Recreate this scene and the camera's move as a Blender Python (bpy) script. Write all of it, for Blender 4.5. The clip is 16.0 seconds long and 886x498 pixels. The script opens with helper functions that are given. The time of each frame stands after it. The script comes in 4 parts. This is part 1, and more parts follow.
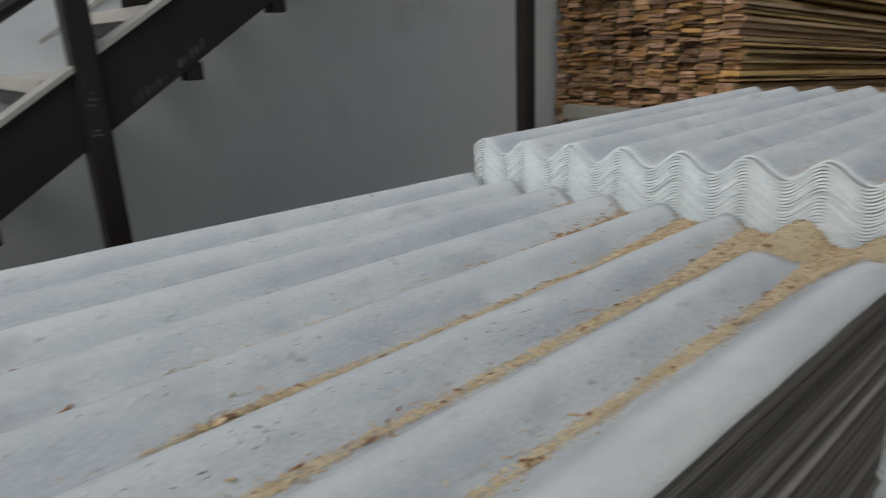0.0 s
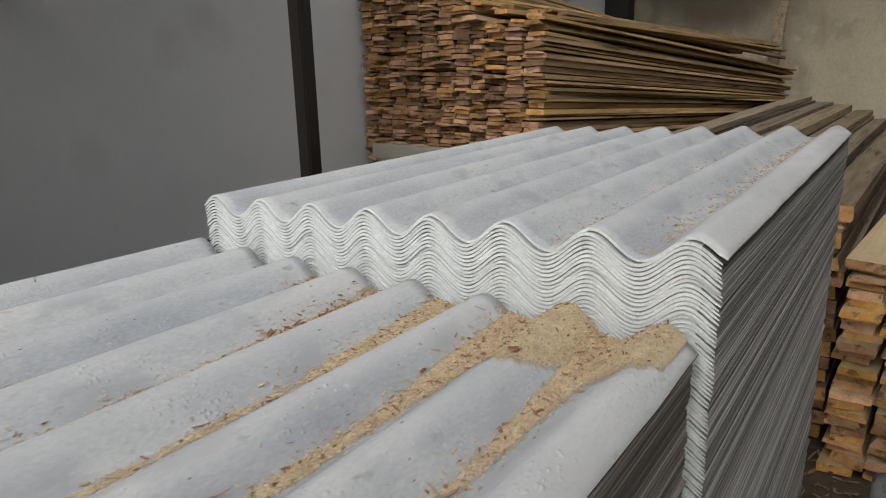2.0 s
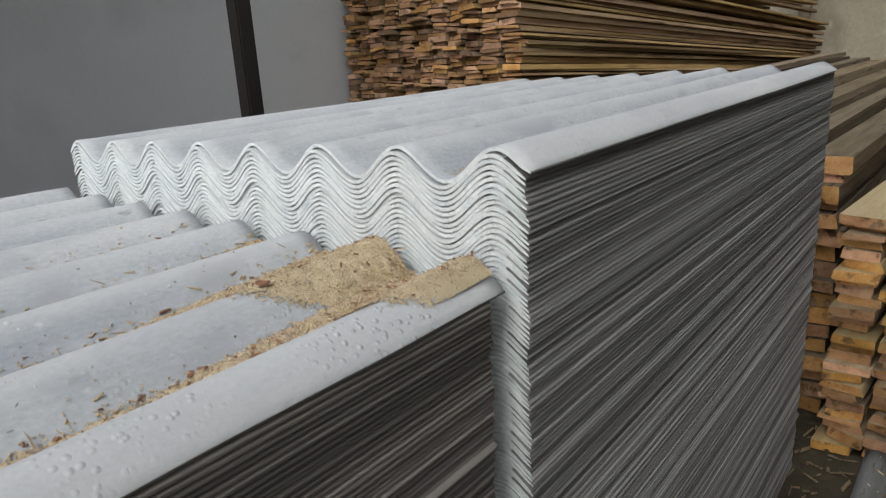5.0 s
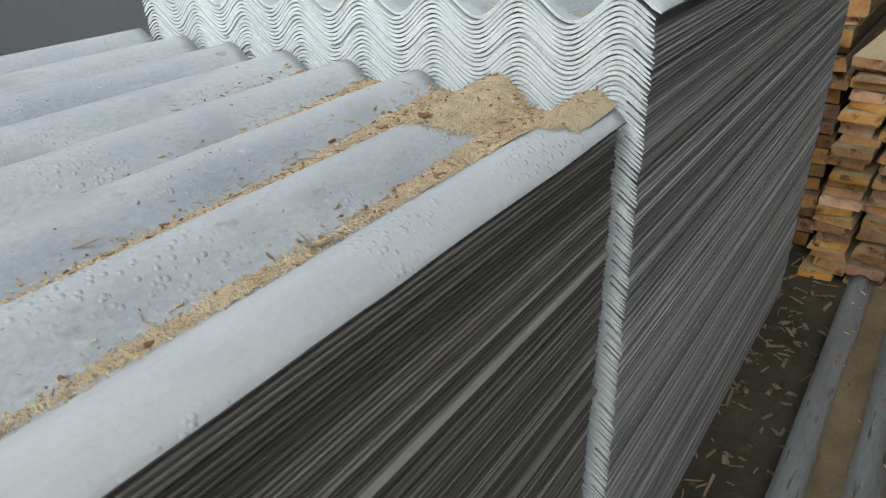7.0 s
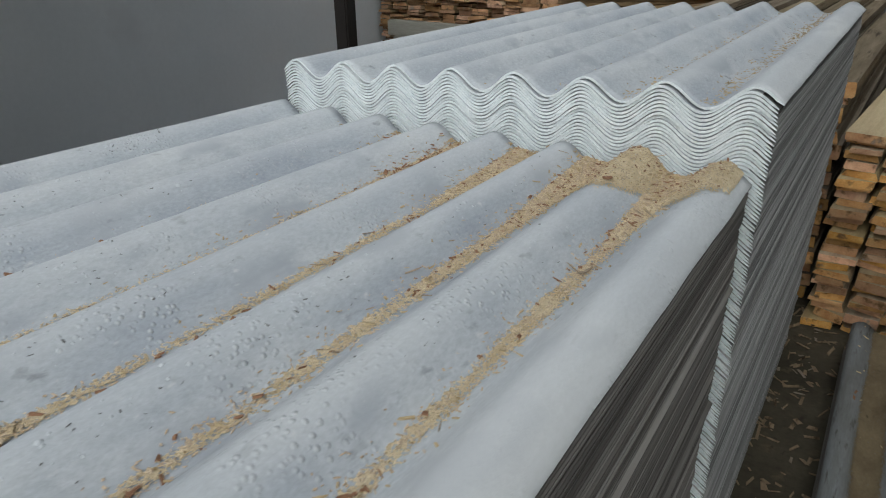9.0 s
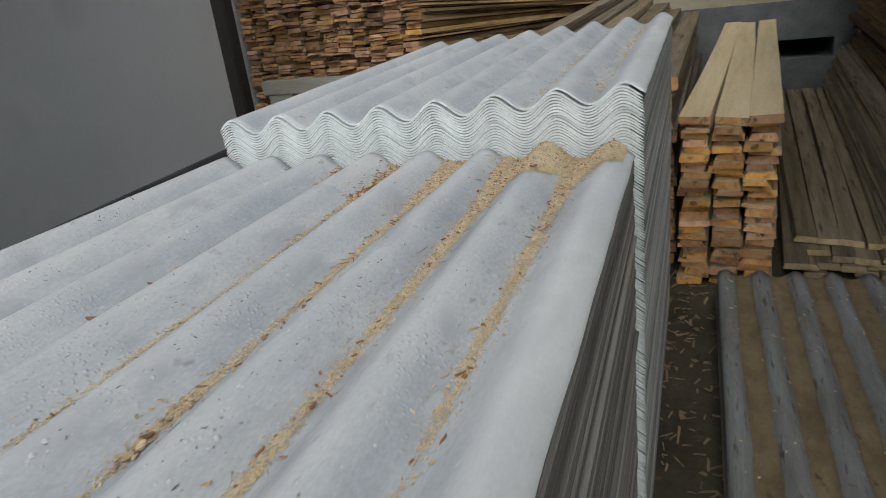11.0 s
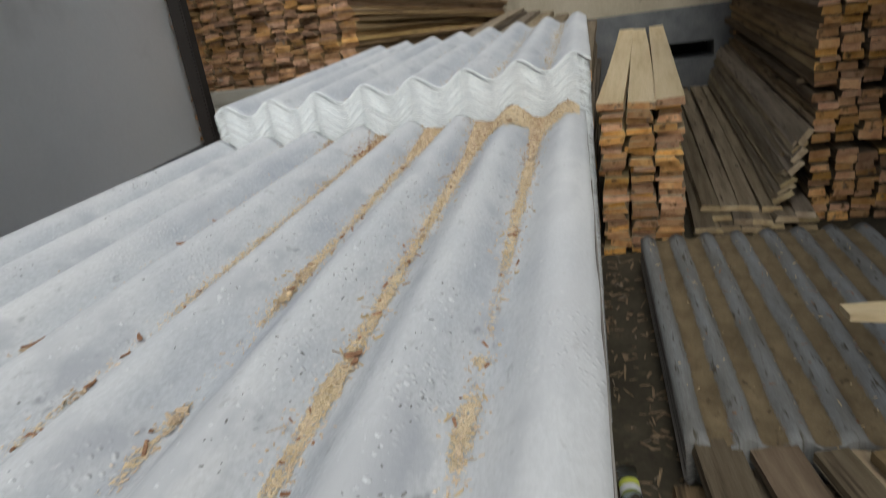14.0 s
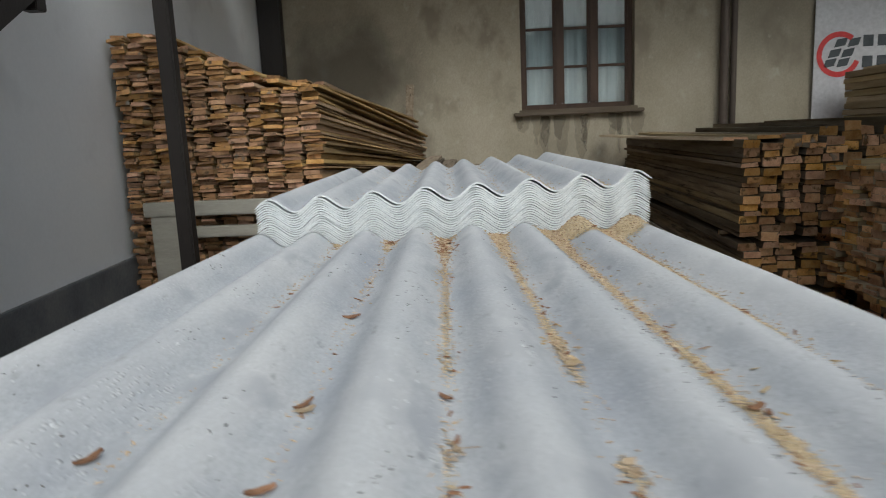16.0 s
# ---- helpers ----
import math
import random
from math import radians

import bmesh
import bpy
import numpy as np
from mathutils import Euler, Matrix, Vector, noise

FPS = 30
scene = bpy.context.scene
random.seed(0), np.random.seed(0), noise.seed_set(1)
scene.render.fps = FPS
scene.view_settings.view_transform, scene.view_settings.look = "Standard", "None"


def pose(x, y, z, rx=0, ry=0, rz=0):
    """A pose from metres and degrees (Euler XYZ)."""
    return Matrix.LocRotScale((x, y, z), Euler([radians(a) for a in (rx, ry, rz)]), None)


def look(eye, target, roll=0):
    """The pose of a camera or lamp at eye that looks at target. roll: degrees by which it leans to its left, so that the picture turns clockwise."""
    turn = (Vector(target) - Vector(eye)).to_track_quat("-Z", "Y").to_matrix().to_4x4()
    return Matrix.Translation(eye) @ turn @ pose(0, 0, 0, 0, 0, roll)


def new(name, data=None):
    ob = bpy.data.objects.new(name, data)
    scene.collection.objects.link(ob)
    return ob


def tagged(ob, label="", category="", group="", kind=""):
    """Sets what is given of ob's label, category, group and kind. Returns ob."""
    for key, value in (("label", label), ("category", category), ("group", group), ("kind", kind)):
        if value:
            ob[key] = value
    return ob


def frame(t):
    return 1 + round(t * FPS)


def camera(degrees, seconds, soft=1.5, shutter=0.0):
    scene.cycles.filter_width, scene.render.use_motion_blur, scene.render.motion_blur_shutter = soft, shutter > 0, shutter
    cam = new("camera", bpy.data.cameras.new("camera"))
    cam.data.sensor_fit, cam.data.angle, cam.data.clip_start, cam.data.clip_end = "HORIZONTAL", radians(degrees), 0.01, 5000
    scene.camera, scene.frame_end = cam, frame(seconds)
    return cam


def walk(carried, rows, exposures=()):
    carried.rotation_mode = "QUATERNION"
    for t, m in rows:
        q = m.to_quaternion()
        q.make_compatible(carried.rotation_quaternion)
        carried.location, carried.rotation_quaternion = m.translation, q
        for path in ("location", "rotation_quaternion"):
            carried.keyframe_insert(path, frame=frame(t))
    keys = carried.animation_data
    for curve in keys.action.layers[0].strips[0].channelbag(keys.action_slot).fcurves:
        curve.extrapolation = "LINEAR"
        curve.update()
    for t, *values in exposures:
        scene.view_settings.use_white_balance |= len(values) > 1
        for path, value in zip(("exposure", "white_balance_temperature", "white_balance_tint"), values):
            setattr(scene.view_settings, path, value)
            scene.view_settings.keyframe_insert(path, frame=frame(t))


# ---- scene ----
cam = camera(66.3, 16.0, soft=1.0, shutter=0.5)
PATH = [
    (0, (1.371, -1.382, 1.591), (-0.042, -0.104, 0.982), -2.5),
    (0.5, (1.401, -1.291, 1.588), (0.137, 0.161, 1.044), -2.2),
    (1, (1.394, -1.21, 1.578), (0.233, 0.326, 1.04), -2.6),
    (1.5, (1.343, -1.085, 1.559), (0.289, 0.51, 0.971), -1.3),
    (2, (1.32, -0.938, 1.579), (0.21, 0.638, 1.046), -1.3),
    (2.5, (1.332, -0.858, 1.565), (0.22, 0.686, 0.949), -1.7),
    (3, (1.358, -0.719, 1.545), (0.143, 0.789, 1.045), -2.7),
    (5.5, (1.529, -0.626, 1.421), (0.308, 0.826, 0.787), -3.6),
    (6, (1.506, -0.677, 1.398), (0.208, 0.659, 0.668), -4.2),
    (6.5, (1.46, -0.768, 1.419), (0.227, 0.553, 0.562), -3.0),
    (7, (1.428, -0.85, 1.483), (0.369, 0.53, 0.496), -2.9),
    (7.5, (1.401, -0.845, 1.516), (0.315, 0.458, 0.456), -1.4),
    (8, (1.379, -0.894, 1.537), (0.243, 0.435, 0.567), -2.2),
    (8.5, (1.331, -1.102, 1.565), (0.244, 0.358, 0.735), -2.1),
    (9, (1.27, -1.222, 1.568), (0.267, 0.292, 0.731), -0.7),
    (11.5, (1.21, -1.701, 1.599), (0.605, 0.051, 0.848), -7.5),
    (12, (1.173, -1.851, 1.597), (0.671, -0.113, 0.744), -5.3),
    (12.5, (1.193, -1.879, 1.597), (0.622, -0.135, 0.801), -7.1),
    (13, (1.157, -2.002, 1.592), (0.75, -0.189, 0.852), -7.9),
    (13.5, (1.122, -1.981, 1.56), (0.765, -0.203, 0.717), -7.6),
    (14, (1.118, -1.913, 1.546), (0.673, -0.099, 0.832), -8.5),
    (14.5, (0.98, -1.888, 1.462), (0.749, 0.041, 0.984), -7.6),
    (15, (0.799, -1.982, 1.509), (0.75, -0.053, 0.98), -3.8),
    (15.5, (0.706, -1.995, 1.495), (0.618, -0.043, 1.07), -1.4),
    (16, (0.555, -1.933, 1.465), (0.528, 0.038, 1.128), -2.6),
]
walk(cam, [(t, look(eye, target, roll)) for t, eye, target, roll in PATH], [(0, -0.45, 6250, 4), (1.0, -0.2, 6500, 6), (1.5, -0.2, 6650, 7), (3, -0.22, 6600, 6), (5.5, 0.0, 6250, 5), (7.5, 0, 6050, 2), (8, -0.2, 6050, 2), (9, -0.32, 6050, 2), (12.5, -0.16, 6400, 5), (14.5, -0.03, 6400, 5), (15, -0.06, 6350, 4), (16, -0.14, 6250, 4)])

# ---- light ----
FLOOR = -0.06
WALL_X, WALL_Y = -1.42, 6.45
world = bpy.data.worlds.new("overcast")
scene.world = world
world.use_nodes = True
wn, wl = world.node_tree.nodes, world.node_tree.links
sky = wn.new("ShaderNodeTexSky")
sky.sky_type, sky.sun_disc = "NISHITA", False
sky.sun_elevation, sky.sun_rotation = radians(47.5), radians(165)
sky.dust_density = 4.0
soften = wn.new("ShaderNodeHueSaturation")
soften.inputs["Saturation"].default_value = 0.42
wl.new(sky.outputs[0], soften.inputs["Color"])
wl.new(soften.outputs[0], wn["Background"].inputs["Color"])
wn["Background"].inputs["Strength"].default_value = 0.16
sun = new("sun", bpy.data.lights.new("sun", "SUN"))
sun.data.energy, sun.data.angle, sun.data.color = 1.45, radians(50), (1.0, 0.985, 0.97)
sun.matrix_world = look((1.2, -4.4, 5.0), (0, 0, 0))


# ---- materials ----
def material(name, colors, scale=8.0, stretch=(1, 1, 1), rough=0.8, bump=0.3, grain=60.0, vary=0.0, spots=None, metal=0.0, detail=6.0, hue=0.0, gloss=0.15, speck=0.28):
    """Two-scale mottling between the colours, fine grain and relief; vary: lightness from piece to piece; spots: (colour, amount, scale)."""
    m = bpy.data.materials.new(name)
    m.use_nodes = True
    n, l = m.node_tree.nodes, m.node_tree.links
    bsdf = n["Principled BSDF"]
    bsdf.inputs["Roughness"].default_value, bsdf.inputs["Metallic"].default_value = rough, metal
    bsdf.inputs["Specular IOR Level"].default_value = gloss
    co, info = n.new("ShaderNodeTexCoord"), n.new("ShaderNodeObjectInfo")
    shift = n.new("ShaderNodeVectorMath")
    shift.operation = "MULTIPLY_ADD"
    l.new(info.outputs["Random"], shift.inputs[0])
    shift.inputs[1].default_value = (37.0, 91.0, 53.0) if vary else (0, 0, 0)
    l.new(co.outputs["Object"], shift.inputs[2])
    mp = n.new("ShaderNodeMapping")
    mp.inputs["Scale"].default_value = stretch
    l.new(shift.outputs[0], mp.inputs[0])

    def noise_tex(s, d=detail, r=0.6):
        t = n.new("ShaderNodeTexNoise")
        t.inputs["Scale"].default_value, t.inputs["Detail"].default_value, t.inputs["Roughness"].default_value = s, d, r
        l.new(mp.outputs[0], t.inputs["Vector"])
        return t

    big, fine = noise_tex(scale), noise_tex(grain, 3.0, 0.7)
    ramp = n.new("ShaderNodeValToRGB")
    el = ramp.color_ramp.elements
    while len(el) < len(colors):
        el.new(0.5)
    for i, c in enumerate(colors):
        el[i].position = 0.3 + 0.4 * i / max(1, len(colors) - 1)
        el[i].color = (*c, 1)
    l.new(big.outputs["Fac"], ramp.inputs["Fac"])
    hsv = n.new("ShaderNodeHueSaturation")
    l.new(ramp.outputs[0], hsv.inputs["Color"])
    val = n.new("ShaderNodeMapRange")
    val.inputs["To Min"].default_value, val.inputs["To Max"].default_value = 1 - speck, 1 + speck
    l.new(fine.outputs["Fac"], val.inputs["Value"])
    if vary:
        per = n.new("ShaderNodeMapRange")
        per.inputs["To Min"].default_value, per.inputs["To Max"].default_value = 1 - vary, 1 + vary
        l.new(info.outputs["Random"], per.inputs["Value"])
        mul = n.new("ShaderNodeMath")
        mul.operation = "MULTIPLY"
        l.new(per.outputs[0], mul.inputs[0]), l.new(val.outputs[0], mul.inputs[1])
        l.new(mul.outputs[0], hsv.inputs["Value"])
        if hue:
            hm = n.new("ShaderNodeMath")
            hm.operation = "MULTIPLY"
            hm.inputs[1].default_value = 7.13
            fr = n.new("ShaderNodeMath")
            fr.operation = "FRACT"
            l.new(info.outputs["Random"], hm.inputs[0]), l.new(hm.outputs[0], fr.inputs[0])
            hr = n.new("ShaderNodeMapRange")
            hr.inputs["To Min"].default_value, hr.inputs["To Max"].default_value = 0.5 - hue, 0.5 + hue
            l.new(fr.outputs[0], hr.inputs["Value"]), l.new(hr.outputs[0], hsv.inputs["Hue"])
            sr = n.new("ShaderNodeMapRange")
            sr.inputs["To Min"].default_value, sr.inputs["To Max"].default_value = 0.82, 1.12
            l.new(fr.outputs[0], sr.inputs["Value"]), l.new(sr.outputs[0], hsv.inputs["Saturation"])
    else:
        l.new(val.outputs[0], hsv.inputs["Value"])
    out = hsv.outputs[0]
    if spots:
        for c, amount, s in spots:
            sp = noise_tex(s, 4.0, 0.55)
            cut = n.new("ShaderNodeMapRange")
            cut.inputs["From Min"].default_value, cut.inputs["From Max"].default_value = 1 - amount - 0.05, 1 - amount + 0.06
            l.new(sp.outputs["Fac"], cut.inputs["Value"])
            mix = n.new("ShaderNodeMix")
            mix.data_type = "RGBA"
            l.new(cut.outputs[0], mix.inputs["Factor"]), l.new(out, mix.inputs["A"])
            mix.inputs["B"].default_value = (*c, 1)
            out = mix.outputs["Result"]
    l.new(out, bsdf.inputs["Base Color"])
    if bump:
        bp = n.new("ShaderNodeBump")
        bp.inputs["Strength"].default_value, bp.inputs["Distance"].default_value = bump, 0.004
        l.new(fine.outputs["Fac"], bp.inputs["Height"]), l.new(bp.outputs[0], bsdf.inputs["Normal"])
    return m


SLATE = material("slate_top", [(0.33, 0.35, 0.385), (0.43, 0.445, 0.465), (0.51, 0.515, 0.52)], 3.4, (1.9, 0.75, 1), 0.85, 0.16, 130, spots=[((0.36, 0.373, 0.398), 0.41, 7), ((0.54, 0.54, 0.54), 0.29, 50), ((0.27, 0.275, 0.285), 0.31, 30)])


def add_pimples(m, size, patch):
    """Small blisters in patches, as on weathered cement sheets."""
    n, l = m.node_tree.nodes, m.node_tree.links
    co = n.new("ShaderNodeTexCoord")
    vor, pat = n.new("ShaderNodeTexVoronoi"), n.new("ShaderNodeTexNoise")
    vor.inputs["Scale"].default_value, pat.inputs["Scale"].default_value = size, patch
    vor.inputs["Randomness"].default_value = 1.0
    l.new(co.outputs["Object"], vor.inputs["Vector"]), l.new(co.outputs["Object"], pat.inputs["Vector"])
    dome, where, both = n.new("ShaderNodeMapRange"), n.new("ShaderNodeMapRange"), n.new("ShaderNodeMath")
    dome.inputs["From Min"].default_value, dome.inputs["From Max"].default_value = 0.38, 0.12
    where.inputs["From Min"].default_value, where.inputs["From Max"].default_value = 0.52, 0.64
    both.operation = "MULTIPLY"
    l.new(vor.outputs["Distance"], dome.inputs["Value"]), l.new(pat.outputs["Fac"], where.inputs["Value"])
    l.new(dome.outputs[0], both.inputs[0]), l.new(where.outputs[0], both.inputs[1])
    bsdf = n["Principled BSDF"]
    old, raised = bsdf.inputs["Normal"].links[0].from_node, n.new("ShaderNodeBump")
    raised.inputs["Strength"].default_value, raised.inputs["Distance"].default_value = 0.5, 0.003
    l.new(both.outputs[0], raised.inputs["Height"]), l.new(old.outputs[0], raised.inputs["Normal"])
    l.new(raised.outputs[0], bsdf.inputs["Normal"])
    base, pale = bsdf.inputs["Base Color"].links[0].from_socket, n.new("ShaderNodeMix")
    pale.data_type = "RGBA"
    pale.inputs["B"].default_value = (0.48, 0.49, 0.50, 1)
    l.new(both.outputs[0], pale.inputs["Factor"]), l.new(base, pale.inputs["A"])
    l.new(pale.outputs["Result"], bsdf.inputs["Base Color"])




def add_crest_light_and_wear(m):
    """Light on the crests painted in as paler colour, and the outer edge rubbed paler, in uneven streaks."""
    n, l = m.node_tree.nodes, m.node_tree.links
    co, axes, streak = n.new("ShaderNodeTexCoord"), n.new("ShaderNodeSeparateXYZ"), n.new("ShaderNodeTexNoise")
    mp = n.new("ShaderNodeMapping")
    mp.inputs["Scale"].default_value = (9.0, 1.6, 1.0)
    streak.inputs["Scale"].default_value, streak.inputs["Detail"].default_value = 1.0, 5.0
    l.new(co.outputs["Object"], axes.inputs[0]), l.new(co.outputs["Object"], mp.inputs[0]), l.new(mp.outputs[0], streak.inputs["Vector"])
    high, edge, most, paled = n.new("ShaderNodeMapRange"), n.new("ShaderNodeMapRange"), n.new("ShaderNodeMath"), n.new("ShaderNodeMath")
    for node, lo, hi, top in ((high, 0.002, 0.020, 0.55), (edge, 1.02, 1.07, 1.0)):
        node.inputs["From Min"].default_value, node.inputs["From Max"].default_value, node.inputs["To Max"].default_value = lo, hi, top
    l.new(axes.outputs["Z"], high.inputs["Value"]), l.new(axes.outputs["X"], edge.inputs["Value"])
    most.operation, paled.operation = "MAXIMUM", "MULTIPLY"
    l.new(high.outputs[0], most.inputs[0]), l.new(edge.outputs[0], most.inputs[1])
    l.new(most.outputs[0], paled.inputs[0]), l.new(streak.outputs["Fac"], paled.inputs[1])
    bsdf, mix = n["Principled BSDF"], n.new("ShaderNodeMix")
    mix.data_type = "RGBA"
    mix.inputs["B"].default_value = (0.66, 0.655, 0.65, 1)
    l.new(bsdf.inputs["Base Color"].links[0].from_socket, mix.inputs["A"]), l.new(paled.outputs[0], mix.inputs["Factor"])
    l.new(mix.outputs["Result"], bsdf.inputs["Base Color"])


add_pimples(SLATE, 110.0, 6.0)
add_crest_light_and_wear(SLATE)
BLISTER = material("cement_blister", [(0.46, 0.475, 0.49), (0.58, 0.59, 0.60)], 90, (1, 1, 1), 0.9, 0.3, 300)
GRIT = material("dark_grit", [(0.13, 0.125, 0.12), (0.24, 0.235, 0.23)], 90, (1, 1, 1), 0.95, 0.3, 300)
SLATE_CUT = material("slate_cut_end", [(0.62, 0.66, 0.68), (0.72, 0.75, 0.76), (0.78, 0.80, 0.80)], 60, (1, 1, 1), 0.95, 0.6, 260, vary=0.05)
# Edge tones hold both dirt and the shade between the sheets.
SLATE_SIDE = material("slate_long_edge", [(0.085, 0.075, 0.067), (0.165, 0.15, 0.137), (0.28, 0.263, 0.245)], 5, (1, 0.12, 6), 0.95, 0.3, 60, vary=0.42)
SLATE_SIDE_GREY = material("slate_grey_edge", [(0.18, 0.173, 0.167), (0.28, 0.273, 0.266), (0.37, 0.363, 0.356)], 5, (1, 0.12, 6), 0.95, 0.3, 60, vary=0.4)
SLATE_DUSTY = material("slate_dusty", [(0.15, 0.145, 0.13), (0.21, 0.21, 0.205), (0.25, 0.26, 0.27)], 6, (2.2, 0.3, 1), 0.95, 0.4, 90, spots=[((0.085, 0.075, 0.055), 0.36, 25)])
SAWDUST = material("sawdust", [(0.56, 0.43, 0.26), (0.68, 0.55, 0.36), (0.76, 0.64, 0.44)], 40, (1, 1, 1), 1.0, 1.0, 500, spots=[((0.38, 0.26, 0.12), 0.36, 160)])
CHIP = material("wood_chip", [(0.46, 0.34, 0.21), (0.60, 0.47, 0.32)], 60, (1, 1, 1), 0.9, 0.3, 300, vary=0.4, hue=0.008)
BARK = material("bark_chip", [(0.15, 0.078, 0.045), (0.28, 0.155, 0.092)], 60, (1, 1, 1), 0.9, 0.4, 300, vary=0.3)
SLAB = material("slab_wood", [(0.20, 0.125, 0.06), (0.33, 0.22, 0.115), (0.42, 0.30, 0.16)], 5, (3, 0.3, 3), 0.85, 0.5, 60, vary=0.40, hue=0.009, spots=[((0.10, 0.065, 0.035), 0.38, 6)])
END = material("sawn_end", [(0.38, 0.18, 0.07), (0.52, 0.28, 0.12), (0.60, 0.37, 0.175)], 14, (1, 1, 1), 0.9, 0.5, 120, vary=0.42, hue=0.008, spots=[((0.13, 0.075, 0.035), 0.38, 18), ((0.33, 0.29, 0.24), 0.30, 9)])
END_SLAB = material("slab_end", [(0.23, 0.118, 0.055), (0.37, 0.205, 0.10), (0.47, 0.285, 0.155)], 14, (1, 1, 1), 0.9, 0.5, 120, vary=0.5, hue=0.009, spots=[((0.09, 0.062, 0.04), 0.38, 18), ((0.25, 0.23, 0.20), 0.32, 9)])
BOARD = material("sawn_board", [(0.30, 0.21, 0.12), (0.42, 0.32, 0.19), (0.50, 0.40, 0.25)], 4, (4, 0.25, 4), 0.85, 0.4, 70, vary=0.25, hue=0.006)
BOARD_PALE = material("fresh_board", [(0.50, 0.38, 0.22), (0.60, 0.48, 0.30), (0.66, 0.54, 0.36)], 4, (4, 0.25, 4), 0.8, 0.3, 70, vary=0.15)
BOARD_OLD = material("weathered_board", [(0.12, 0.09, 0.058), (0.19, 0.15, 0.102), (0.255, 0.205, 0.145)], 5, (4, 0.25, 4), 0.9, 0.5, 70, vary=0.4, hue=0.006, spots=[((0.065, 0.048, 0.032), 0.36, 8)])
BOARD_DARK = material("dark_board", [(0.115, 0.078, 0.045), (0.185, 0.13, 0.078), (0.26, 0.19, 0.115)], 5, (4, 0.25, 4), 0.9, 0.5, 70, vary=0.45, hue=0.006, spots=[((0.06, 0.042, 0.026), 0.38, 9)])
PLASTER = material("grey_plaster", [(0.66, 0.675, 0.685), (0.72, 0.73, 0.74), (0.75, 0.76, 0.76)], 0.8, (1, 1, 1), 0.9, 0.15, 45, spots=[((0.64, 0.645, 0.655), 0.36, 1.6)], gloss=0.05, speck=0.05)
RENDER_WALL = material("beige_render", [(0.29, 0.255, 0.195), (0.35, 0.31, 0.237), (0.40, 0.355, 0.28)], 1.3, (1, 1, 0.7), 0.92, 0.5, 70, spots=[((0.25, 0.218, 0.168), 0.40, 2.1), ((0.42, 0.385, 0.31), 0.32, 6)])


def add_dark_patch(m, centre, reach):
    """A dark patch on a wall, ragged at its rim."""
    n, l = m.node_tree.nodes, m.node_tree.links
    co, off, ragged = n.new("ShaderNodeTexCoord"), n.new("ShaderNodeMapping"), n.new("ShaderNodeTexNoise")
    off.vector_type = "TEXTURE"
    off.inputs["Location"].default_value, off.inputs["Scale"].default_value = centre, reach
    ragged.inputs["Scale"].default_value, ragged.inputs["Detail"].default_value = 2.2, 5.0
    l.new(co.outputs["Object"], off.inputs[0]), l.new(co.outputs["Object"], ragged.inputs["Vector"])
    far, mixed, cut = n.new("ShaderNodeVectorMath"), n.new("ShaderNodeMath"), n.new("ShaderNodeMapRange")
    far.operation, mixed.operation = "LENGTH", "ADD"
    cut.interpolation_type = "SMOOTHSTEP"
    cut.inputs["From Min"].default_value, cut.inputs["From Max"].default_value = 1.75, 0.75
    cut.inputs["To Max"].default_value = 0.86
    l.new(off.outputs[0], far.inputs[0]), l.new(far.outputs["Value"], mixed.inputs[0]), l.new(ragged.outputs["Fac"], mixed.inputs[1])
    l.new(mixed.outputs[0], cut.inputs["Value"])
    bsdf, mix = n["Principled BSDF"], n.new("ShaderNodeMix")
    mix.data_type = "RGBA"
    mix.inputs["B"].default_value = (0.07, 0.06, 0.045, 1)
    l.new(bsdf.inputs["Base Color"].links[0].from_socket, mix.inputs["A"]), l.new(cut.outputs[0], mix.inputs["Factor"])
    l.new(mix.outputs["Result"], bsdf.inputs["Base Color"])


add_dark_patch(RENDER_WALL, (-0.59, WALL_Y, 2.25), (0.95, 3.0, 0.75))
PLINTH = material("dark_plinth", [(0.09, 0.095, 0.10), (0.13, 0.135, 0.14), (0.17, 0.17, 0.17)], 3, (1, 1, 1), 0.9, 0.6, 60)
CONCRETE = material("unseen_slab_concrete", [(0.25, 0.25, 0.24), (0.32, 0.31, 0.30)], 2, (1, 1, 1), 0.9, 0.3, 40)
DIRT = material("yard_floor", [(0.040, 0.034, 0.024), (0.062, 0.053, 0.037), (0.09, 0.077, 0.054)], 2.5, (1, 1, 1), 0.95, 0.9, 45, spots=[((0.11, 0.09, 0.058), 0.36, 14), ((0.05, 0.04, 0.03), 0.33, 22)])
STEEL = material("dark_painted_steel", [(0.013, 0.010, 0.009), (0.022, 0.018, 0.016)], 5, (1, 1, 0.3), 0.5, 0.2, 60, spots=[((0.08, 0.07, 0.065), 0.22, 16)], gloss=0.4)
TREAD = material("stone_tread", [(0.36, 0.33, 0.30), (0.44, 0.41, 0.38)], 6, (1, 1, 1), 0.6, 0.2, 120, gloss=0.4)
CHALK = material("worn_chalk", [(0.05, 0.045, 0.042), (0.12, 0.115, 0.11)], 60, (1, 1, 1), 0.9, 0.2, 200)
FRAME = material("brown_window_frame", [(0.045, 0.025, 0.016), (0.085, 0.048, 0.03)], 5, (3, 3, 0.4), 0.6, 0.4, 60, gloss=0.4)
SILL = material("wood_sill", [(0.11, 0.085, 0.06), (0.16, 0.13, 0.10)], 5, (0.5, 3, 3), 0.85, 0.4, 60)
